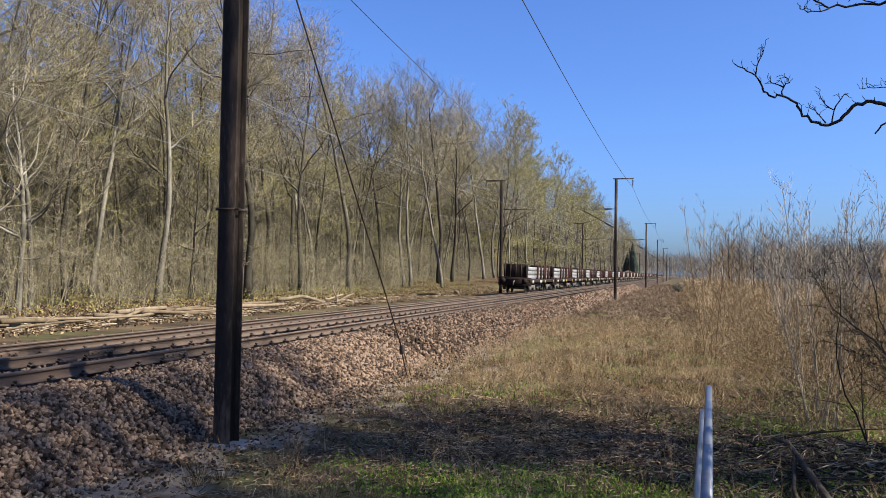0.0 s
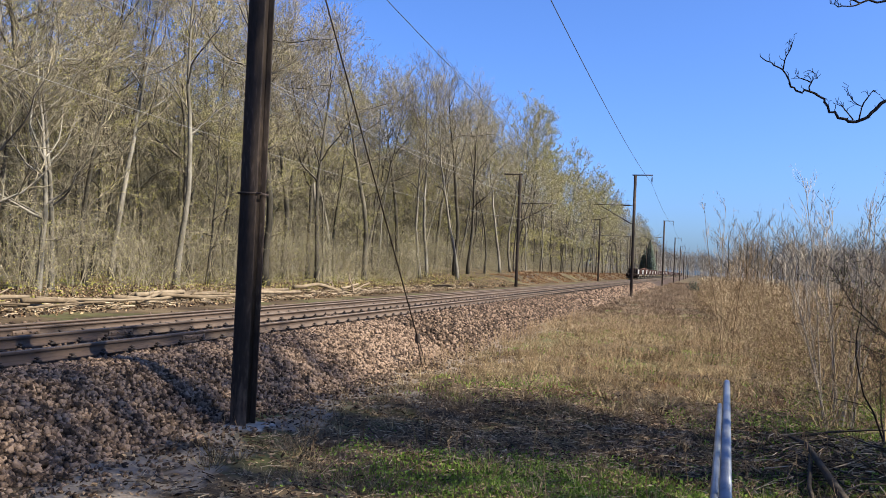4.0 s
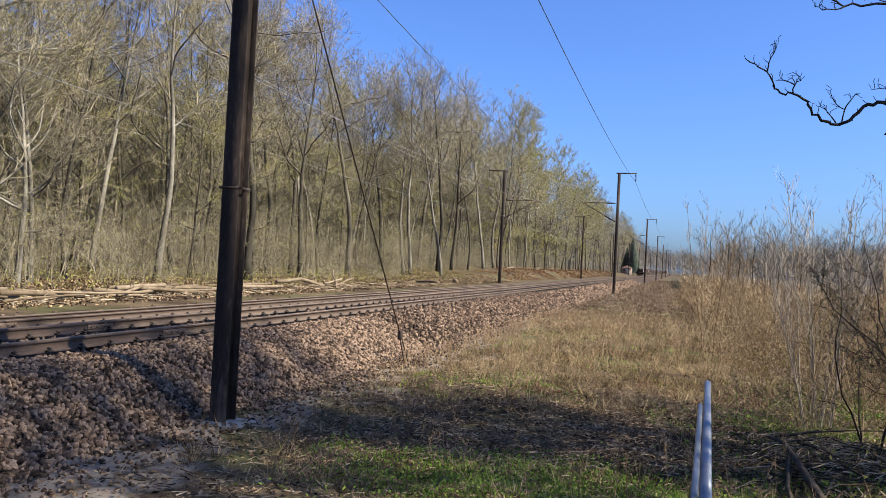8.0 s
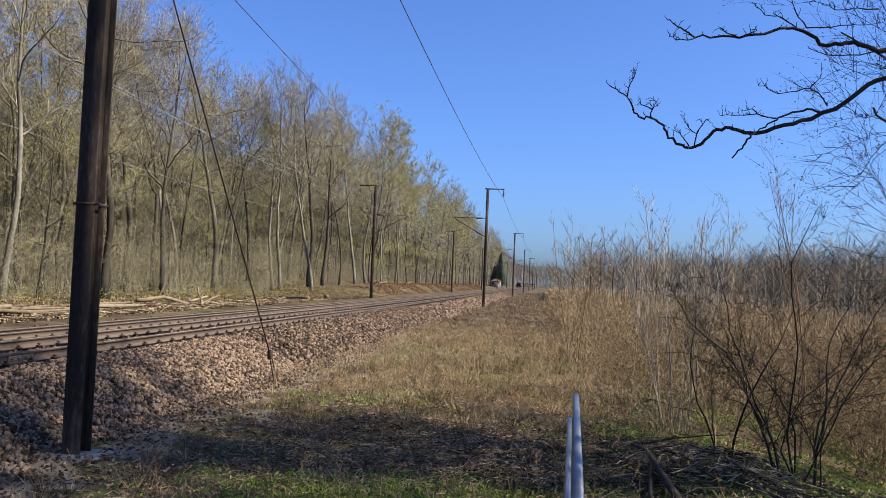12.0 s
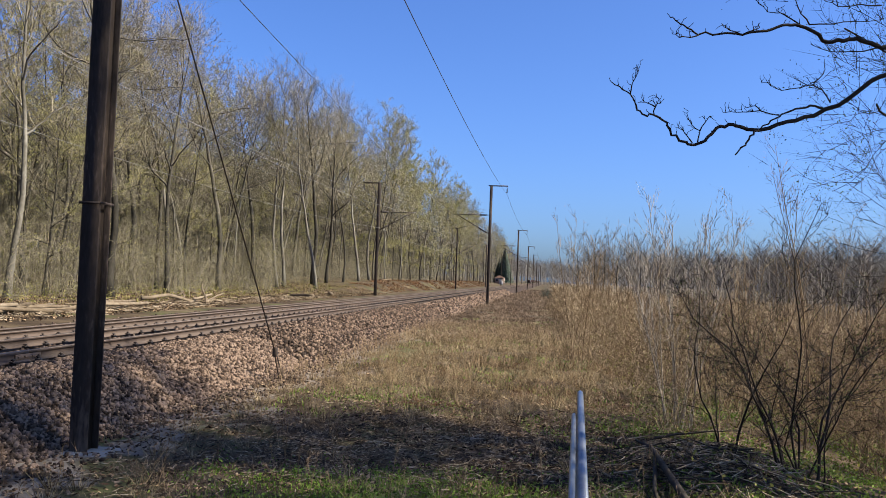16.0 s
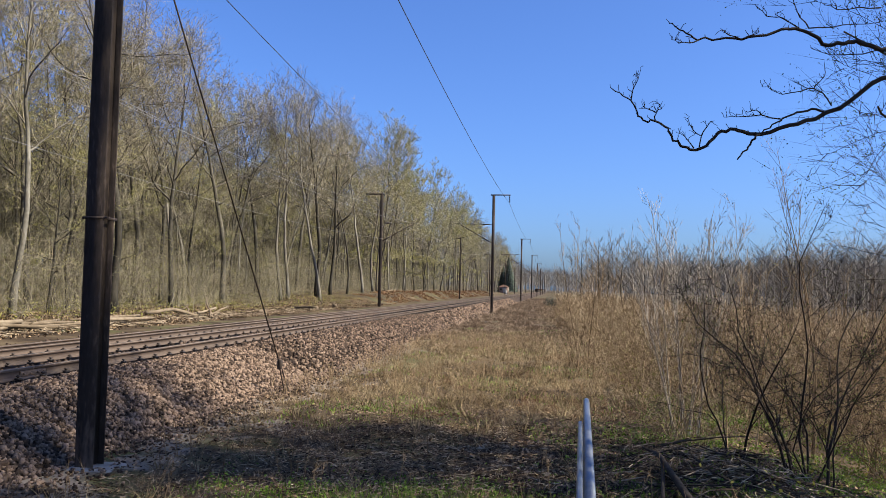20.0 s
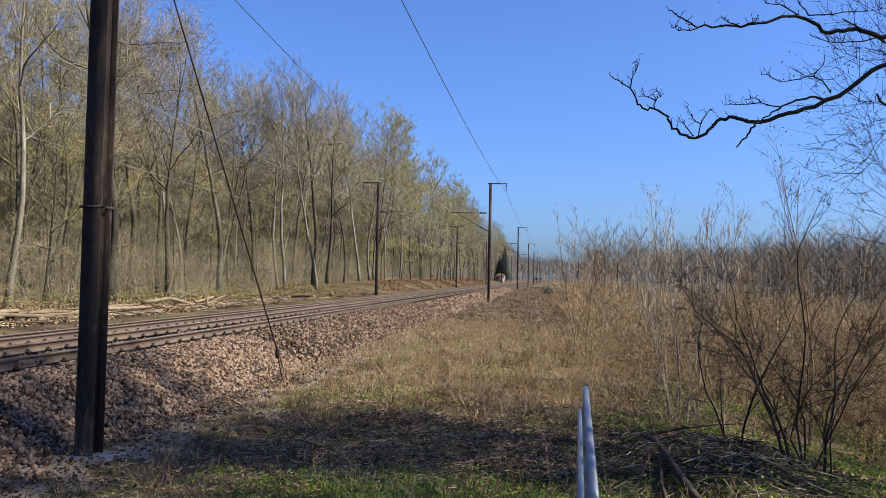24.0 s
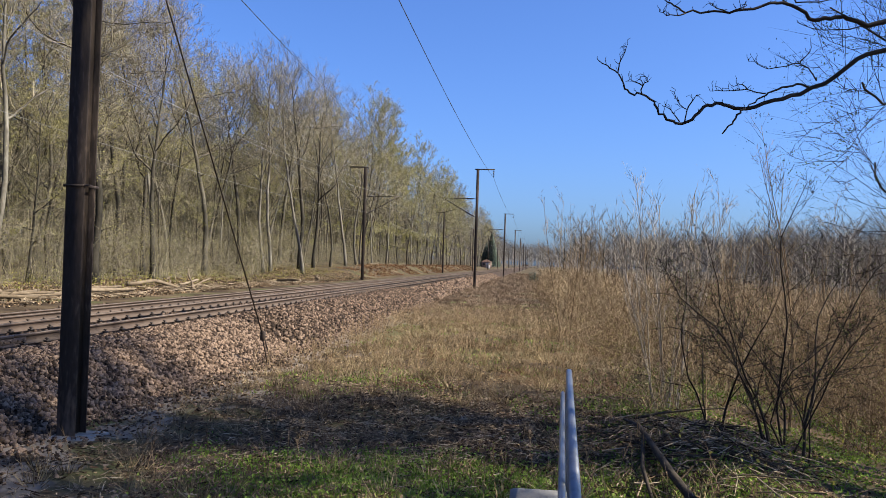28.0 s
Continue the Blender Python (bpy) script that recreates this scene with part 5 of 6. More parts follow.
# ---- cut timber ----
def log_piles():
    rng = np.random.default_rng(41)

    def log(x, y, z, L, r, rz, pitch, mat, label, bend=0.03):
        p = bough(rng, (0, -L / 2, 0), (0, 1, 0), L, 6, bend, 0)
        s = Shape().tube(p, np.linspace(r, r * rng.uniform(0.6, 0.9), 7), 9)
        if rng.uniform() < 0.5:
            q = p[4]
            s.tube([q, q + np.array((rng.normal() * 0.2, 0.35, 0.25))], [r * 0.35, r * 0.2], 6)
        o = new("log", s.mesh("log", mat, True))
        o.matrix_basis = pose(x, y, z, pitch, 0, rz)
        tagged(o, label, "log", "logs beside the track")

    for i in range(34):
        y = rng.uniform(15.5, 32.5)
        layer = i % 3
        r = rng.uniform(0.035, 0.095)
        x = -18.6 + rng.normal(0, 0.45)
        log(x, y, ground_at(x, y) + r + 0.10 * layer, rng.uniform(2.2, 5.5), r, rng.normal(0, 16), rng.normal(0, 1.2), M_WOOD, "pale felled pole lying in a heap beside the track")
    for i in range(9):
        y = rng.uniform(38.5, 43.5)
        x = -19.2 + rng.normal(0, 0.5)
        r = rng.uniform(0.05, 0.13)
        log(x, y, ground_at(x, y) + r + 0.07 * (i % 3), rng.uniform(1.5, 4.0), r, rng.normal(0, 35), rng.normal(4, 5), M_WOOD, "broken pale branch on the far verge", 0.14)
    for x, y, L, rz, p in ((-21.2, 104, 3.0, 15, 2), (-21.4, 103, 2.0, -30, 0), (-18.5, 58, 2.4, 60, 0), (-18.0, 64, 1.8, 20, 0)):
        log(x, y, ground_at(x, y) + 0.16, L, 0.15, rz, p, M_WOOD, "short pale log on the bank")

    # the fallen dark branch beside the railing
    f = thing("fallen_branch", "fallen dark branch lying over the brushwood heap", "branch")
    p = np.array([(1.36, 7.2, 0), (1.29, 8.0, 0), (1.22, 8.9, 0), (1.20, 9.8, 0), (1.13, 10.9, 0)])
    p[:, 2] = [ground_at(a, b) + 0.16 for a, b in p[:, :2]]
    part("stem", Shape().tube(p, [0.044, 0.042, 0.036, 0.028, 0.012], 9), M_LOGDARK, f, "", True)
    q = np.array([(1.02, 7.4, 0), (1.06, 8.4, 0), (1.19, 9.4, 0)])
    q[:, 2] = [ground_at(a, b) + 0.13 for a, b in q[:, :2]]
    part("fork", Shape().tube(q, [0.018, 0.022, 0.028], 7), M_LOGDARK, f, "", True)
    q = np.array([(1.19, 10.2, 0.10), (1.6, 10.5, 0.22), (2.0, 10.5, 0.20), (2.4, 10.7, 0.30)])
    q[:, 2] = [ground_at(a, b) + k for (a, b), k in zip(q[:, :2], (0.18, 0.22, 0.26, 0.34))]
    part("side_branch", Shape().tube(q, [0.02, 0.014, 0.01, 0.005], 6), M_LOGDARK, f, "", True)


log_piles()


# ---- ground cover ----
def scatter(rng, n, x, y, dens=None):
    px, py = rng.uniform(*x, n), rng.uniform(*y, n)
    if dens is not None:
        k = rng.uniform(0, 1, n) < dens(px, py)
        px, py = px[k], py[k]
    return px, py


def blades(rng, px, py, h, w, lean=0.5, clump=0):
    """Upright tapered blades, each one bent once."""
    if clump:
        px = np.repeat(px, clump) + rng.normal(0, 0.05, len(px) * clump)
        py = np.repeat(py, clump) + rng.normal(0, 0.05, len(py) * clump)
    n = len(px)
    b = np.stack([px, py, ground_z(px, py) - 0.01], axis=1)
    a = rng.uniform(0, 6.28, n)
    hh = h * rng.uniform(0.4, 1.2, n)
    d = np.stack([np.cos(a), np.sin(a), np.zeros(n)], axis=1) * (rng.uniform(0, lean, n) * hh)[:, None]
    side = np.stack([-np.sin(a), np.cos(a), np.zeros(n)], axis=1) * (w * rng.uniform(0.6, 1.3, n))[:, None]
    mid = b + d * 0.35 + np.array((0, 0, 1.0)) * (hh * 0.55)[:, None]
    tip = b + d + np.array((0, 0, 1.0)) * (hh * rng.uniform(0.7, 1.0, n))[:, None]
    v = np.stack([b - side, b + side, mid + side * 0.7, mid - side * 0.7, tip], axis=1)
    k = np.arange(n)[:, None] * 5
    return Shape().add(v, k + np.array([[0, 1, 2, 3]]), k + np.array([[3, 2, 4]]))


def tufts(rng, px, py, r, m, w):
    """Low tangled plants: stalks that spring from one root in all directions and bend over."""
    n = len(px)
    size = r * rng.uniform(0.35, 1.25, n)
    root = np.repeat(np.stack([px, py, ground_z(px, py) - 0.01], axis=1), m, axis=0) + rng.normal(size=(n * m, 3)) * np.array((0.03, 0.03, 0))
    d = rng.normal(size=(n * m, 3)) * np.array((1, 1, 0.55)) + np.array((0, 0, 0.55))
    d[:, 2] = np.abs(d[:, 2])
    d /= np.linalg.norm(d, axis=1)[:, None]
    L = np.repeat(size, m) * rng.uniform(0.4, 1.15, n * m)
    knee = root + d * (L * 0.6)[:, None]
    e = d + rng.normal(size=d.shape) * 0.55 - np.array((0, 0, 0.25))
    tip = knee + e / np.linalg.norm(e, axis=1)[:, None] * (L * 0.5)[:, None]
    tip[:, 2] = np.maximum(tip[:, 2], root[:, 2] + 0.005)
    a = np.cross(d, rng.normal(size=d.shape))
    a *= w * rng.uniform(0.6, 1.4, (n * m, 1)) / (np.linalg.norm(a, axis=1)[:, None] + 1e-9)
    v = np.stack([root - a, root + a, knee + a * 0.7, knee - a * 0.7, tip], axis=1)
    k = np.arange(n * m)[:, None] * 5
    return Shape().add(v, k + np.array([[0, 1, 2, 3]]), k + np.array([[3, 2, 4]]))


def ground_cover():
    rng = np.random.default_rng(61)

    def shade(x, y):    # bare brushwood floor
        return np.exp(-(((x + 0.9) / 2.6) ** 4 + ((y - 10.6) / 2.2) ** 4))

    def green(x, y):
        return np.clip(np.exp(-(((x + 1.7) / 1.7) ** 2 + ((y - 7.7) / 1.0) ** 2)) + 0.9 * np.exp(-(((x - 1.2) / 1.5) ** 2 + ((y - 7.6) / 1.5) ** 2))
                       + 0.5 * np.exp(-(((x - 1.6) / 1.4) ** 2 + ((y - 12.6) / 1.0) ** 2)) + 0.22 * (wave(x, y, 1.6, 4.4) > 0.28), 0, 1)

    dry = lambda x, y: np.clip(0.5 + 1.1 * wave(x, y, 0.8, 7.0), 0.06, 1) * (1 - 0.85 * shade(x, y)) * (1 - 0.6 * green(x, y)) * smooth(-5.3, -3.7, x + 0.7 * wave(x, y, 1.1, 2))
    s = blades(rng, *scatter(rng, 13000, (-5.4, 2.6), (6.0, 16.0), dry), 0.055, 0.0028, 3.2, 5)
    tagged(new("dry_grass", s.mesh("dry_grass", M_STRAW)), "short dry straw-coloured grass lying on the verge", "grass", kind="stuff")
    s = tufts(rng, *scatter(rng, 4200, (-5.4, 2.8), (7.0, 17.0), lambda x, y: np.clip(dry(x, y) + 0.25 * shade(x, y), 0, 1)), 0.17, 24, 0.0022)
    tagged(new("dry_tufts", s.mesh("dry_tufts", M_WEED)), "tangled tufts of dead brown weeds", "weeds", kind="stuff")
    s = tufts(rng, *scatter(rng, 6200, (-5.2, 3.0), (15.0, 42.0), dry), 0.27, 24, 0.0042)
    tagged(new("dry_tufts", s.mesh("dry_tufts", M_STRAW)), "tangled tufts of dry tan grass along the verge", "grass", kind="stuff")
    s = blades(rng, *scatter(rng, 9000, (-5.4, 3.2), (15.0, 40.0), dry), 0.09, 0.005, 2.4, 3)
    tagged(new("dry_grass", s.mesh("dry_grass", M_STRAW)), "dry tan grass along the verge", "grass", kind="stuff")
    s = tufts(rng, *scatter(rng, 2600, (-3.0, 3.2), (13.5, 30.0), lambda x, y: 0.9 * (wave(x, y, 1.7, 6.3) > 0.15)), 0.20, 22, 0.004)
    tagged(new("russet_tufts", s.mesh("russet_tufts", M_BRACKEN)), "russet tufts of dead weeds on the verge", "weeds", kind="stuff")
    far = lambda x, y: np.clip(0.55 + 0.7 * wave(x, y, 1.6, 7.0), 0.12, 1)
    s = tufts(rng, *scatter(rng, 6500, (-5.7, 3.4), (30.0, 75.0), far), 0.36, 20, 0.008)
    tagged(new("dry_weeds", s.mesh("dry_weeds", M_WEED)), "brown dead weeds along the verge", "weeds", kind="stuff")
    s = tufts(rng, *scatter(rng, 5200, (-5.7, 4), (70.0, 190.0), far), 0.55, 18, 0.018)
    tagged(new("dry_weeds", s.mesh("dry_weeds", M_WEED)), "brown dead weeds far along the verge", "weeds", kind="stuff")
    s = blades(rng, *scatter(rng, 12000, (-34, -16.2), (12.0, 120.0), lambda x, y: np.clip(0.4 + 0.6 * wave(x, y, 2.6, 3.3), 0, 1) * smooth(-16.4, -18.5, x)), 0.17, 0.012, 1.0, 3)
    tagged(new("forest_floor_grass", s.mesh("forest_floor_grass", M_STRAW)), "dry stalks on the forest floor and bank", "grass", kind="stuff")
    s = blades(rng, *scatter(rng, 36000, (-5.0, 4.0), (5.5, 15.0), lambda x, y: green(x, y) * (green(x, y) > 0.3)), 0.075, 0.0045, 1.3, 4)
    tagged(new("green_grass", s.mesh("green_grass", M_GRASS)), "fresh green grass and weeds", "grass", kind="stuff")
    s = blades(rng, *scatter(rng, 11000, (-4.8, 3.4), (12.0, 45.0), lambda x, y: 0.9 * (wave(x, y, 1.9, 8.1) > 0.08)), 0.09, 0.008, 1.2, 3)
    tagged(new("green_grass", s.mesh("green_grass", M_GRASS)), "patches of green grass between dry stalks", "grass", kind="stuff")
    # tussocks of dry grass
    tx, ty = scatter(rng, 520, (-5.2, 2.2), (7.0, 32.0), lambda x, y: (1 - 0.8 * shade(x, y)))
    s = Shape()
    for cx, cy in zip(tx, ty):
        m = 30
        b = np.stack([cx + rng.normal(0, 0.05, m), cy + rng.normal(0, 0.05, m), np.full(m, ground_at(cx, cy) - 0.02)], axis=1)
        d = (b - np.array((cx, cy, 0))) * np.array((1, 1, 0)) * 2.2 + np.array((0, 0, 1)) * rng.uniform(0.08, 0.26, (m, 1))
        s.tips(b, b + d, 0.0035 + 0.0001 * cy, rng)
    tagged(new("grass_tussocks", s.mesh("grass_tussocks", M_STRAW)), "tussocks of long dry grass", "grass", kind="stuff")
    # low weeds with broad leaves
    x, y = scatter(rng, 95000, (-4.0, 9.0), (5.5, 18.0), lambda x, y: np.clip(green(x, y) + 0.75 * smooth(1.6, 3.0, x) * np.clip(0.55 + wave(x, y, 0.9, 6), 0, 1), 0, 1))
    z = ground_z(x, y) + rng.uniform(0.005, 0.09, len(x))
    s = Shape().leaves(np.stack([x, y, z], axis=1), 0.020, rng)
    tagged(new("ground_ivy", s.mesh("ground_ivy", M_HERB)), "low green weeds and bramble leaves", "weeds", kind="stuff")
    x, y = scatter(rng, 9000, (1.4, 12.0), (8.0, 26.0), lambda x, y: np.clip(0.5 + wave(x, y, 1.2, 3), 0, 1))
    z = ground_z(x, y) + rng.uniform(0.02, 0.4, len(x))
    s = Shape().leaves(np.stack([x, y, z], axis=1), 0.026, rng)
    tagged(new("bramble_leaves", s.mesh("bramble_leaves", M_LEAF)), "yellow-green bramble leaves under the thicket", "weeds", kind="stuff")
    x, y = scatter(rng, 9000, (-34, -19), (12.0, 80.0))
    z = ground_z(x, y) + rng.uniform(0.02, 0.7, len(x)) ** 1.5
    s = Shape().leaves(np.stack([x, y, z], axis=1), 0.05, rng)
    tagged(new("forest_floor_leaves", s.mesh("forest_floor_leaves", M_LEAF)), "yellow-green ground plants in the forest", "weeds", kind="stuff")

    s = tufts(rng, *scatter(rng, 5500, (-21.8, -17.2), (84.0, 230.0), lambda x, y: np.clip(0.5 + wave(x, y, 5.0, 3.3), 0, 1)), 0.32, 12, 0.026)
    tagged(new("dead_bracken", s.mesh("dead_bracken", M_BRACKEN)), "reddish brown dead bracken on the bank", "bracken", kind="stuff")
    x, y = scatter(rng, 26000, (-27, -16.2), (11.0, 80.0))
    n = len(x)
    s = Shape().leaves(np.stack([x, y, ground_z(x, y) + rng.uniform(0.01, 0.07, n)], axis=1), 0.055, rng)
    tagged(new("leaf_litter", s.mesh("leaf_litter", M_LITTER)), "brown leaf litter beside the far track", "leaf litter", kind="stuff")
    # fallen leaves and cut sticks
    x, y = scatter(rng, 70000, (-5.8, 3.8), (5.5, 20.0), lambda x, y: 0.35 + 0.65 * shade(x, y))
    n = len(x)
    p = np.stack([x, y, ground_z(x, y) + rng.uniform(0.004, 0.03, n)], axis=1)
    a = rng.uniform(0, 6.28, n)
    u = np.stack([np.cos(a), np.sin(a), rng.normal(0, 0.3, n)], axis=1) * rng.uniform(0.015, 0.05, (n, 1))
    w = np.stack([-np.sin(a), np.cos(a), rng.normal(0, 0.4, n)], axis=1) * rng.uniform(0.008, 0.02, (n, 1))
    s = Shape().add(np.stack([p - u, p + w, p + u, p - w], axis=1), np.arange(4 * n).reshape(-1, 4))
    tagged(new("leaf_litter", s.mesh("leaf_litter", M_LITTER)), "brown fallen leaves and wood chips", "leaf litter", kind="stuff")

    def sticks(n, x, y, dens, L, r, lift, name, label, mat=M_STICK):
        px, py = scatter(rng, n, x, y, dens)
        m = len(px)
        a = rng.uniform(0, 6.28, m)
        ll = L * rng.uniform(0.25, 1.2, m)
        dx, dy = np.cos(a) * ll / 2, np.sin(a) * ll / 2
        za, zb = ground_z(px - dx, py - dy) + rng.uniform(0, lift, m), ground_z(px + dx, py + dy) + rng.uniform(0, lift, m)
        lo, hi = np.stack([px - dx, py - dy, za], axis=1), np.stack([px + dx, py + dy, zb], axis=1)
        mid = (lo + hi) / 2 + rng.normal(size=(m, 3)) * (ll * 0.06)[:, None]
        rr = r * rng.uniform(0.4, 1.3, m)
        s = Shape().bars(lo, mid, rr, rr * 0.85, 4).bars(mid, hi, rr * 0.85, rr * 0.5, 4)
        tagged(new(name, s.mesh(name, mat)), label, "brushwood", kind="stuff")

    sticks(15000, (-5.2, 3.4), (6.0, 15.5), lambda x, y: 0.22 + 0.78 * shade(x, y), 0.20, 0.0055, 0.05, "cut_sticks", "cut twigs and chippings strewn on the ground")
    sticks(2000, (0.5, 3.6), (7.5, 12.0), lambda x, y: np.exp(-(((x - 1.8) / 0.9) ** 2 + ((y - 9.7) / 1.4) ** 2)), 0.55, 0.007, 0.14, "brushwood_heap", "heap of cut brushwood")
    sticks(260, (0.4, 3.4), (7.2, 11.6), lambda x, y: np.exp(-(((x - 1.6) / 0.9) ** 2 + ((y - 9.2) / 1.6) ** 2)), 0.9, 0.008, 0.16, "brushwood_heap", "dark cut branches in the brushwood heap", M_LOGDARK)
    sticks(1500, (-20.5, -16.6), (12.0, 60.0), None, 0.9, 0.016, 0.12, "cut_sticks", "cut twigs on the far verge")
    # dry tall stalks
    px, py = scatter(rng, 9000, (-5.6, 1.9), (7.0, 36), lambda x, y: (wave(x, y, 0.45, 2.2) > 0.12) * (0.3 + 0.7 * smooth(13, 17, y)))
    m = len(px)
    lo = np.stack([px, py, ground_z(px, py)], axis=1)
    hi = lo + np.stack([rng.normal(0, 0.1, m), rng.normal(0, 0.1, m), rng.uniform(0.12, 0.55, m)], axis=1)
    s = Shape().bars(lo, hi, 0.0045, 0.002, 3)
    for _ in range(5):
        b = lo + (hi - lo) * rng.uniform(0.4, 1, (m, 1))
        s.bars(b, b + rng.normal(size=(m, 3)) * 0.06 + np.array((0, 0, 0.08)), 0.003, 0.0, 3)
    tagged(new("dead_stalks", s.mesh("dead_stalks", M_SHOOT)), "dead brown weed stalks", "weeds", kind="stuff")


ground_cover()


# ---- ballast stones ----
def stone_block(rng, n, r):
    c = np.array([(x, y, z) for z in (-1, 1) for x, y in ((-1, -1), (1, -1), (1, 1), (-1, 1))], dtype=float)
    v = c[None] * rng.uniform(0.5, 1.05, (n, 8, 3)) * (r * rng.uniform(0.6, 1.25, (n, 1, 1))) * rng.uniform(0.45, 1.25, (n, 1, 3))
    q = rng.normal(size=(n, 4))
    q /= np.linalg.norm(q, axis=1)[:, None]
    w, x, y, z = q.T
    R = np.stack([1 - 2 * (y * y + z * z), 2 * (x * y - z * w), 2 * (x * z + y * w), 2 * (x * y + z * w), 1 - 2 * (x * x + z * z), 2 * (y * z - x * w), 2 * (x * z - y * w), 2 * (y * z + x * w), 1 - 2 * (x * x + y * y)], axis=1).reshape(n, 3, 3)
    return np.einsum("nij,nkj->nki", R, v)


STONE_FACES = np.array([(0, 3, 2, 1), (4, 5, 6, 7), (0, 1, 5, 4), (1, 2, 6, 5), (2, 3, 7, 6), (3, 0, 4, 7)])


def bed_z(x):
    return np.interp(x, (-16.3, -15.2, -14.6, -12.0, -10.6, -9.9, -7.5, -7.15, -6.05, -5.85), (-0.75, -0.50, -0.50, -0.39, -0.26, -0.24, -0.22, -0.27, -0.83, -0.95))


def ballast_stones():
    rng = np.random.default_rng(71)
    bed = bpy.data.objects["ballast_bed"]

    def spread_stones(n, xr, yr, r, label, mat=M_STONE):
        x, y = rng.uniform(*xr, n), rng.uniform(*yr, n)
        c = np.stack([x, y, bed_z(x) + 0.02 * wave(x, y, 0.9, 2) - 0.01 + rng.uniform(-0.3, 0.9, n) * r], axis=1)
        v = stone_block(rng, n, r) + c[:, None]
        f = (np.arange(n)[:, None, None] * 8 + STONE_FACES[None]).reshape(-1, 4)
        tagged(part("ballast_stones", Shape().add(v, f), mat, bed, label), kind="stuff")

    spread_stones(27000, (-8.1, -5.72), (4.0, 19.0), 0.034, "loose crushed ballast stones")
    spread_stones(15000, (-8.1, -5.72), (19.0, 46.0), 0.046, "ballast stones along the shoulder")
    spread_stones(4500, (-7.5, -5.8), (46.0, 130.0), 0.085, "ballast stones far along the shoulder")
    spread_stones(5500, (-9.6, -8.3), (5.0, 40.0), 0.036, "rust-stained ballast stones between the rails", M_STONE_RUST)
    spread_stones(4000, (-11.7, -9.8), (5.0, 50.0), 0.04, "rust-stained ballast stones between the tracks", M_STONE_RUST)
    spread_stones(3000, (-15.8, -11.9), (8.0, 60.0), 0.045, "rust-stained ballast stones of the far track", M_STONE_RUST)
    x = -6.0 + np.abs(rng.normal(0, 0.45, 3200))
    y = rng.uniform(5, 30, 3200)
    v = stone_block(rng, 3200, 0.026) + np.stack([x, y, ground_z(x, y) + 0.008], axis=1)[:, None]
    tagged(part("stray_stones", Shape().add(v, (np.arange(3200)[:, None, None] * 8 + STONE_FACES[None]).reshape(-1, 4)), M_STONE, bed, "stray stones at the toe of the ballast"), kind="stuff")
    shapes = [mesh_from("ballast_stone", v, [STONE_FACES], M_STONE) for v in stone_block(rng, 8, 0.036)]
    for i in range(280):
        x, y = rng.uniform(-7.3, -5.75), rng.uniform(6.0, 12.5)
        o = part("ballast_stone", shapes[i % 8], None, bed)
        o.location = (x, y, float(bed_z(x)) + 0.03)
        o.rotation_euler = tuple(rng.uniform(0, 6.28, 3))


ballast_stones()


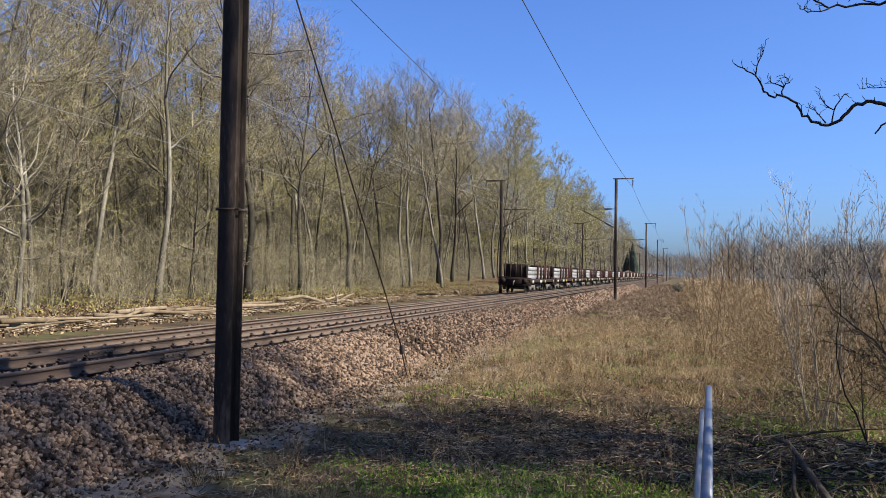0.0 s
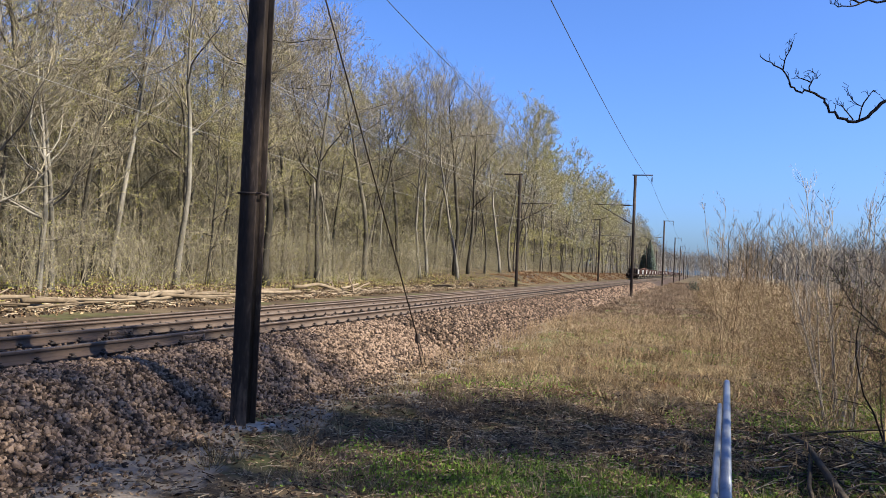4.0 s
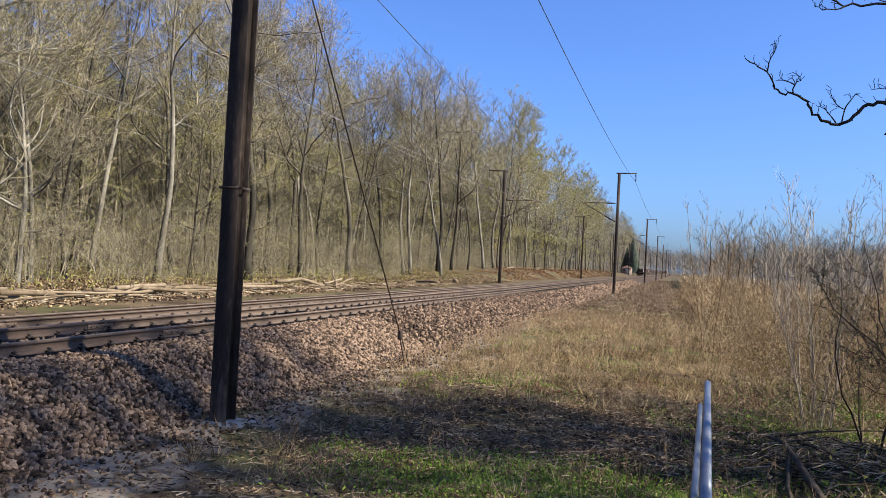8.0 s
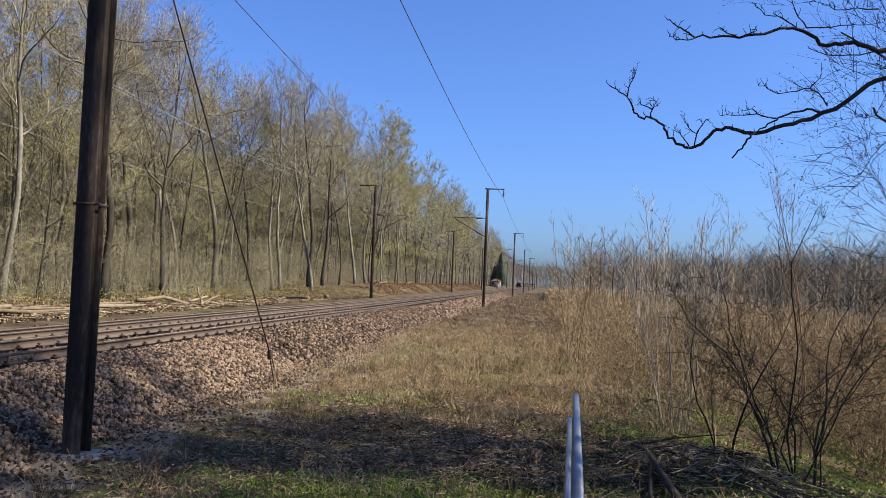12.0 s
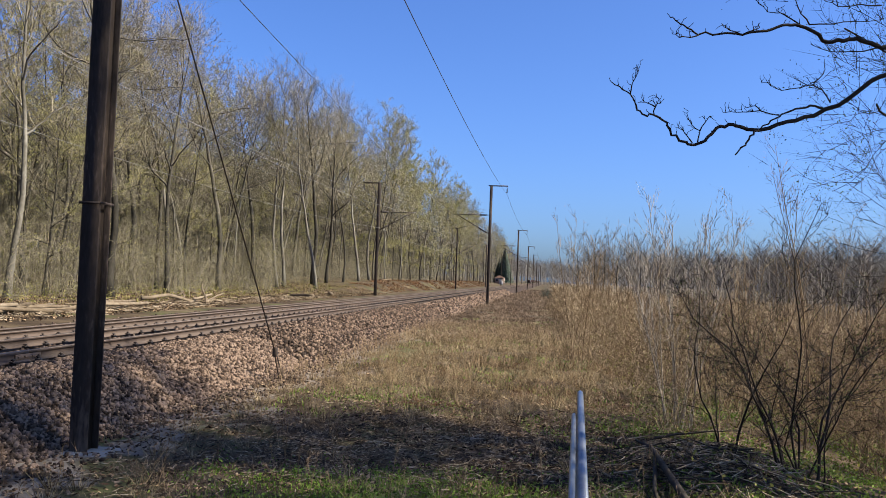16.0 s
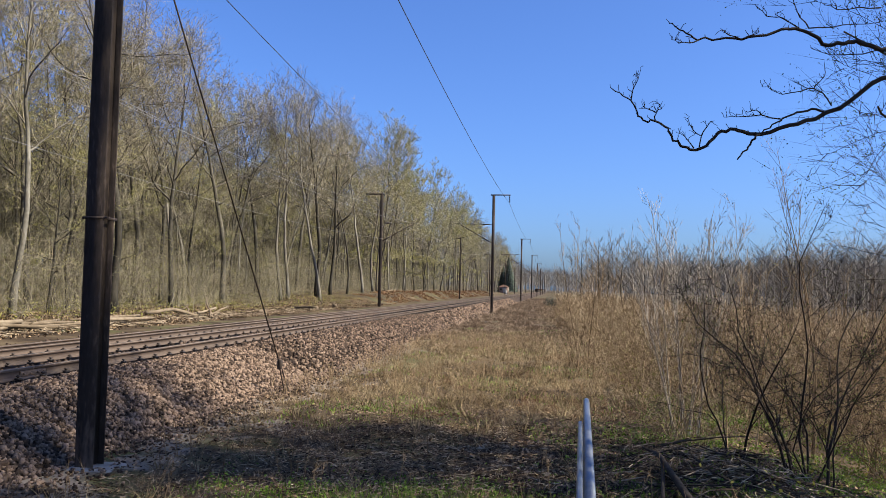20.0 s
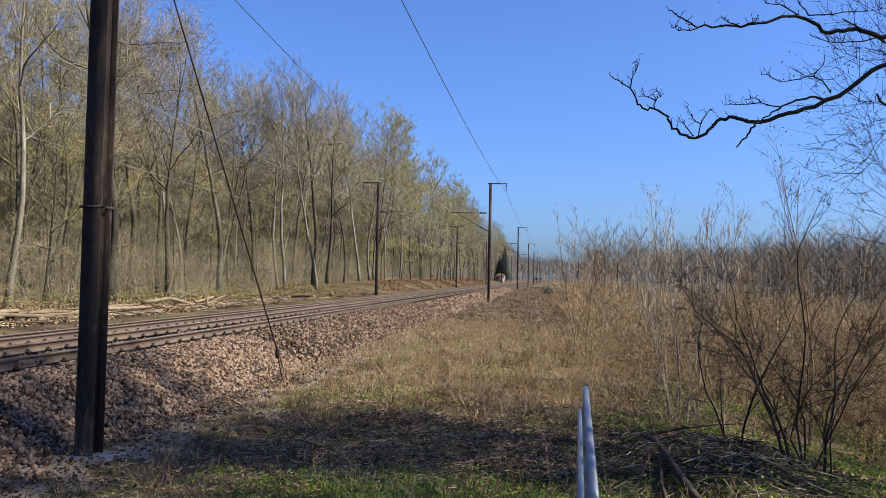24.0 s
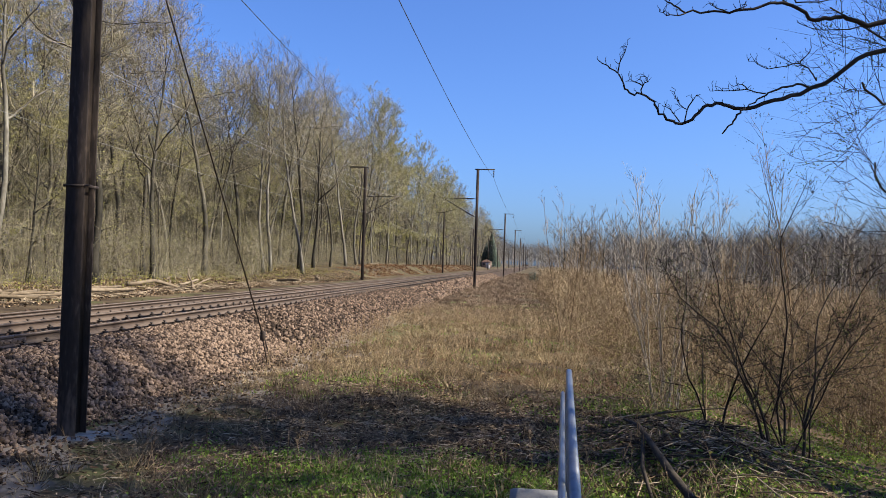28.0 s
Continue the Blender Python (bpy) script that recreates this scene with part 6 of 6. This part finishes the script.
# ---- the goods train ----
def build_wagon():
    w = thing("goods_wagon", "dark flat goods wagon with stakes, laden with pale steel slabs", "wagon", "wagons of the goods train")
    s = Shape()
    for sx in (-1, 1):
        s.box((sx * 1.22, 6.6, 1.06), (0.14, 12.0, 0.22), bevel=0.02)
    s.box((0, 6.6, 1.14), (2.5, 12.0, 0.10), bevel=0.02)
    s.box((0, 6.6, 0.95), (0.5, 11.6, 0.30))
    for yy in (0.72, 12.48):
        s.box((0, yy, 0.98), (2.6, 0.22, 0.66), bevel=0.03)
    part("underframe", s, M_WAGON, w, "sooty brown underframe")
    for yy, mat, lab in ((0.95, M_WAGON, "sooty dark end wall"), (12.2, M_WAGON_RED, "oxide red end wall")):
        e = Shape().box((0, yy, 1.75), (1.9, 0.12, 1.18), bevel=0.02)
        for k in range(5):
            e.box((-0.84 + 0.42 * k, yy - 0.09 if yy < 6 else yy + 0.09, 1.73), (0.10, 0.09, 1.14))
        part("end_wall", e, mat, w, lab)
    buf = Shape().tube([(0, 0.6, 1.03), (0, 0.22, 1.03)], 0.10, 10).tube([(0, 0.22, 1.03), (0, 0.14, 1.03)], 0.235, 14).mesh("buffer", M_WAGON)
    for sx in (-0.87, 0.87):
        part("buffer", buf, None, w).location = (sx, 0, 0)
        o = part("buffer", buf, None, w)
        o.matrix_basis = pose(sx, 13.2, 0, 0, 0, 180)
    part("coupling", Shape().tube([(0, 0.62, 1.0), (0, 0.25, 0.98), (0, 0.12, 0.72)], 0.05, 8), M_BOGIE, w)
    wheel = Shape()
    wheel.tube([(-0.76, 0, 0), (-0.70, 0, 0), (-0.70, 0, 0), (0.70, 0, 0), (0.70, 0, 0), (0.76, 0, 0)], [0.46, 0.46, 0.09, 0.09, 0.46, 0.46], 18)
    wheel = wheel.mesh("wheelset", M_BOGIE)
    frame_me = Shape()
    for sx in (-1, 1):
        frame_me.box((sx * 1.0, 0, 0.60), (0.12, 2.5, 0.22), bevel=0.03)
        for yy in (-0.9, 0.9):
            frame_me.box((sx * 1.0, yy, 0.47), (0.22, 0.34, 0.34), bevel=0.04)
            frame_me.tube([(sx * 1.02, yy + 0.28, 0.5), (sx * 1.02, yy + 0.28, 0.8)], 0.07, 8)
    frame_me.box((0, 0, 0.66), (1.9, 0.4, 0.3), bevel=0.03)
    frame_me = frame_me.mesh("bogie", M_BOGIE)
    for yy in (2.5, 10.7):
        b = part("bogie", frame_me, None, w, "grimy grey bogie")
        b.location = (0, yy, 0)
        for d in (-0.9, 0.9):
            part("wheelset", wheel, None, b).location = (0, d, 0.46)
    stake = Shape().box((0, 0, 0), (0.10, 0.14, 1.24), bevel=0.015).mesh("stake", M_WAGON_RED)
    for sx in (-1, 1):
        for k, yy in enumerate((4.5, 4.85, 6.15, 6.5, 7.75, 8.4, 8.75, 9.95, 10.3, 11.55)):
            part("stake", stake, None, w).location = (sx * 1.08, yy, 1.72)
    slabs = [Shape().box((0, 0, 0), (1.96, L, 0.29), bevel=0.03).mesh("slab", M_SLAB) for L in (3.3, 1.35, 1.2)]
    for k, yy in ((0, 2.75), (1, 5.35), (1, 6.95), (2, 9.2), (2, 10.75)):
        for z in range(3):
            part("slab", slabs[k], None, w).location = (0.02 * (-1) ** z, yy, 1.35 + 0.335 * z)
    for sx in (-1, 1):
        for yy, mat, L in ((5.3, M_PLATE, 1.0), (1.6, M_PLATE, 0.7), (7.4, M_YELLOW, 0.45), (11.8, M_YELLOW, 0.3)):
            part("side_plate", Shape().box((sx * 1.30, yy, 1.0), (0.02, L, 0.24)), mat, w, "faded side plate")
    part("brake_gear", Shape().box((0, 6.6, 0.62), (1.7, 2.6, 0.4), bevel=0.05), M_BOGIE, w)
    return w


def build_train():
    first = build_wagon()
    out = [first]
    for i in range(1, 34):
        out.append(copy_thing(first, pose(-12.55, 60.6 + 13.2 * i, -0.24)))
    return out


wagons = build_train()


# ---- a passing insect ----
def build_insect():
    t = thing("flying_insect", "small reddish brown flying insect with spread wings", "insect")
    s = Shape().tube([(0, -0.0075, 0), (0, -0.005, 0), (0, -0.001, 0), (0, 0.002, 0)], [0.0006, 0.0019, 0.0021, 0.0011], 10)
    part("abdomen", s, M_INSECT, t, "", True)
    part("thorax", Shape().tube([(0, 0.0015, 0), (0, 0.003, 0.0002), (0, 0.0052, 0)], [0.0010, 0.0020, 0.0011], 10), M_INSECT, t, "", True)
    part("head", Shape().tube([(0, 0.005, 0), (0, 0.0062, -0.0002), (0, 0.0073, -0.0004)], [0.0009, 0.0014, 0.0006], 10), M_INSECT, t, "", True)
    for sx in (-1, 1):
        for k, (a, L) in enumerate(((0.45, 0.0105), (0.85, 0.0085))):
            c, q = math.sin(a) * sx, -math.cos(a)
            v = [(0.001 * sx, 0.003, 0.0014), (0.5 * L * c + 0.0011, 0.003 + 0.5 * L * q, 0.0030), (L * c, 0.003 + L * q, 0.0040), (0.6 * L * c - 0.0012, 0.003 + 0.6 * L * q, 0.0026)]
            v2 = [(x, y, z + 0.0002) for x, y, z in v]
            part("wing", Shape().add(v + v2, [(0, 1, 2, 3), (7, 6, 5, 4), (0, 4, 5, 1), (1, 5, 6, 2), (2, 6, 7, 3), (3, 7, 4, 0)]), M_WING, t, "brownish wing")
    for sx in (-1, 1):
        for k in range(3):
            part("leg", Shape().tube([(0.001 * sx, 0.004 - 0.0015 * k, -0.0012), (0.0028 * sx, 0.003 - 0.002 * k, -0.0025), (0.0030 * sx, 0.0005 - 0.003 * k, -0.0045)], 0.0002, 5), M_INSECT, t)
    return t


insect = build_insect()


def motions():
    # the train draws away at a steady 25.2 m/s
    for i, w in enumerate(wagons):
        walk(w, [(t, pose(-12.55, 60.6 + 13.2 * i + 25.2 * t, -0.24, 0, 2.5, 0)) for t in (0, 4, 8, 12, 16, 20, 24, 28)])
    walk(insect, [(0, pose(-1.2, -1.5, 2.6, -20, 20, 70)), (2.6, pose(-0.6, -0.6, 2.2, -20, 20, 70)), (2.9, pose(-0.14, 0.06, 1.66, -20, 20, 75)), (3.0, pose(-0.181, 0.293, 1.474, -15, 15, 85)),
                  (3.1, pose(-0.24, 0.646, 1.421, -10, 10, 70)), (3.2, pose(-0.268, 1.482, 1.336, -10, 5, 40)), (3.3, pose(-0.458, 2.9, 1.123, -10, 0, 20)),
                  (3.8, pose(-1.2, 9.6, -0.3, -10, 0, 10)), (4.2, pose(-1.4, 12.0, -0.72, 0, 0, 10)), (28, pose(-1.4, 12.0, -0.72, 0, 0, 10))])


motions()
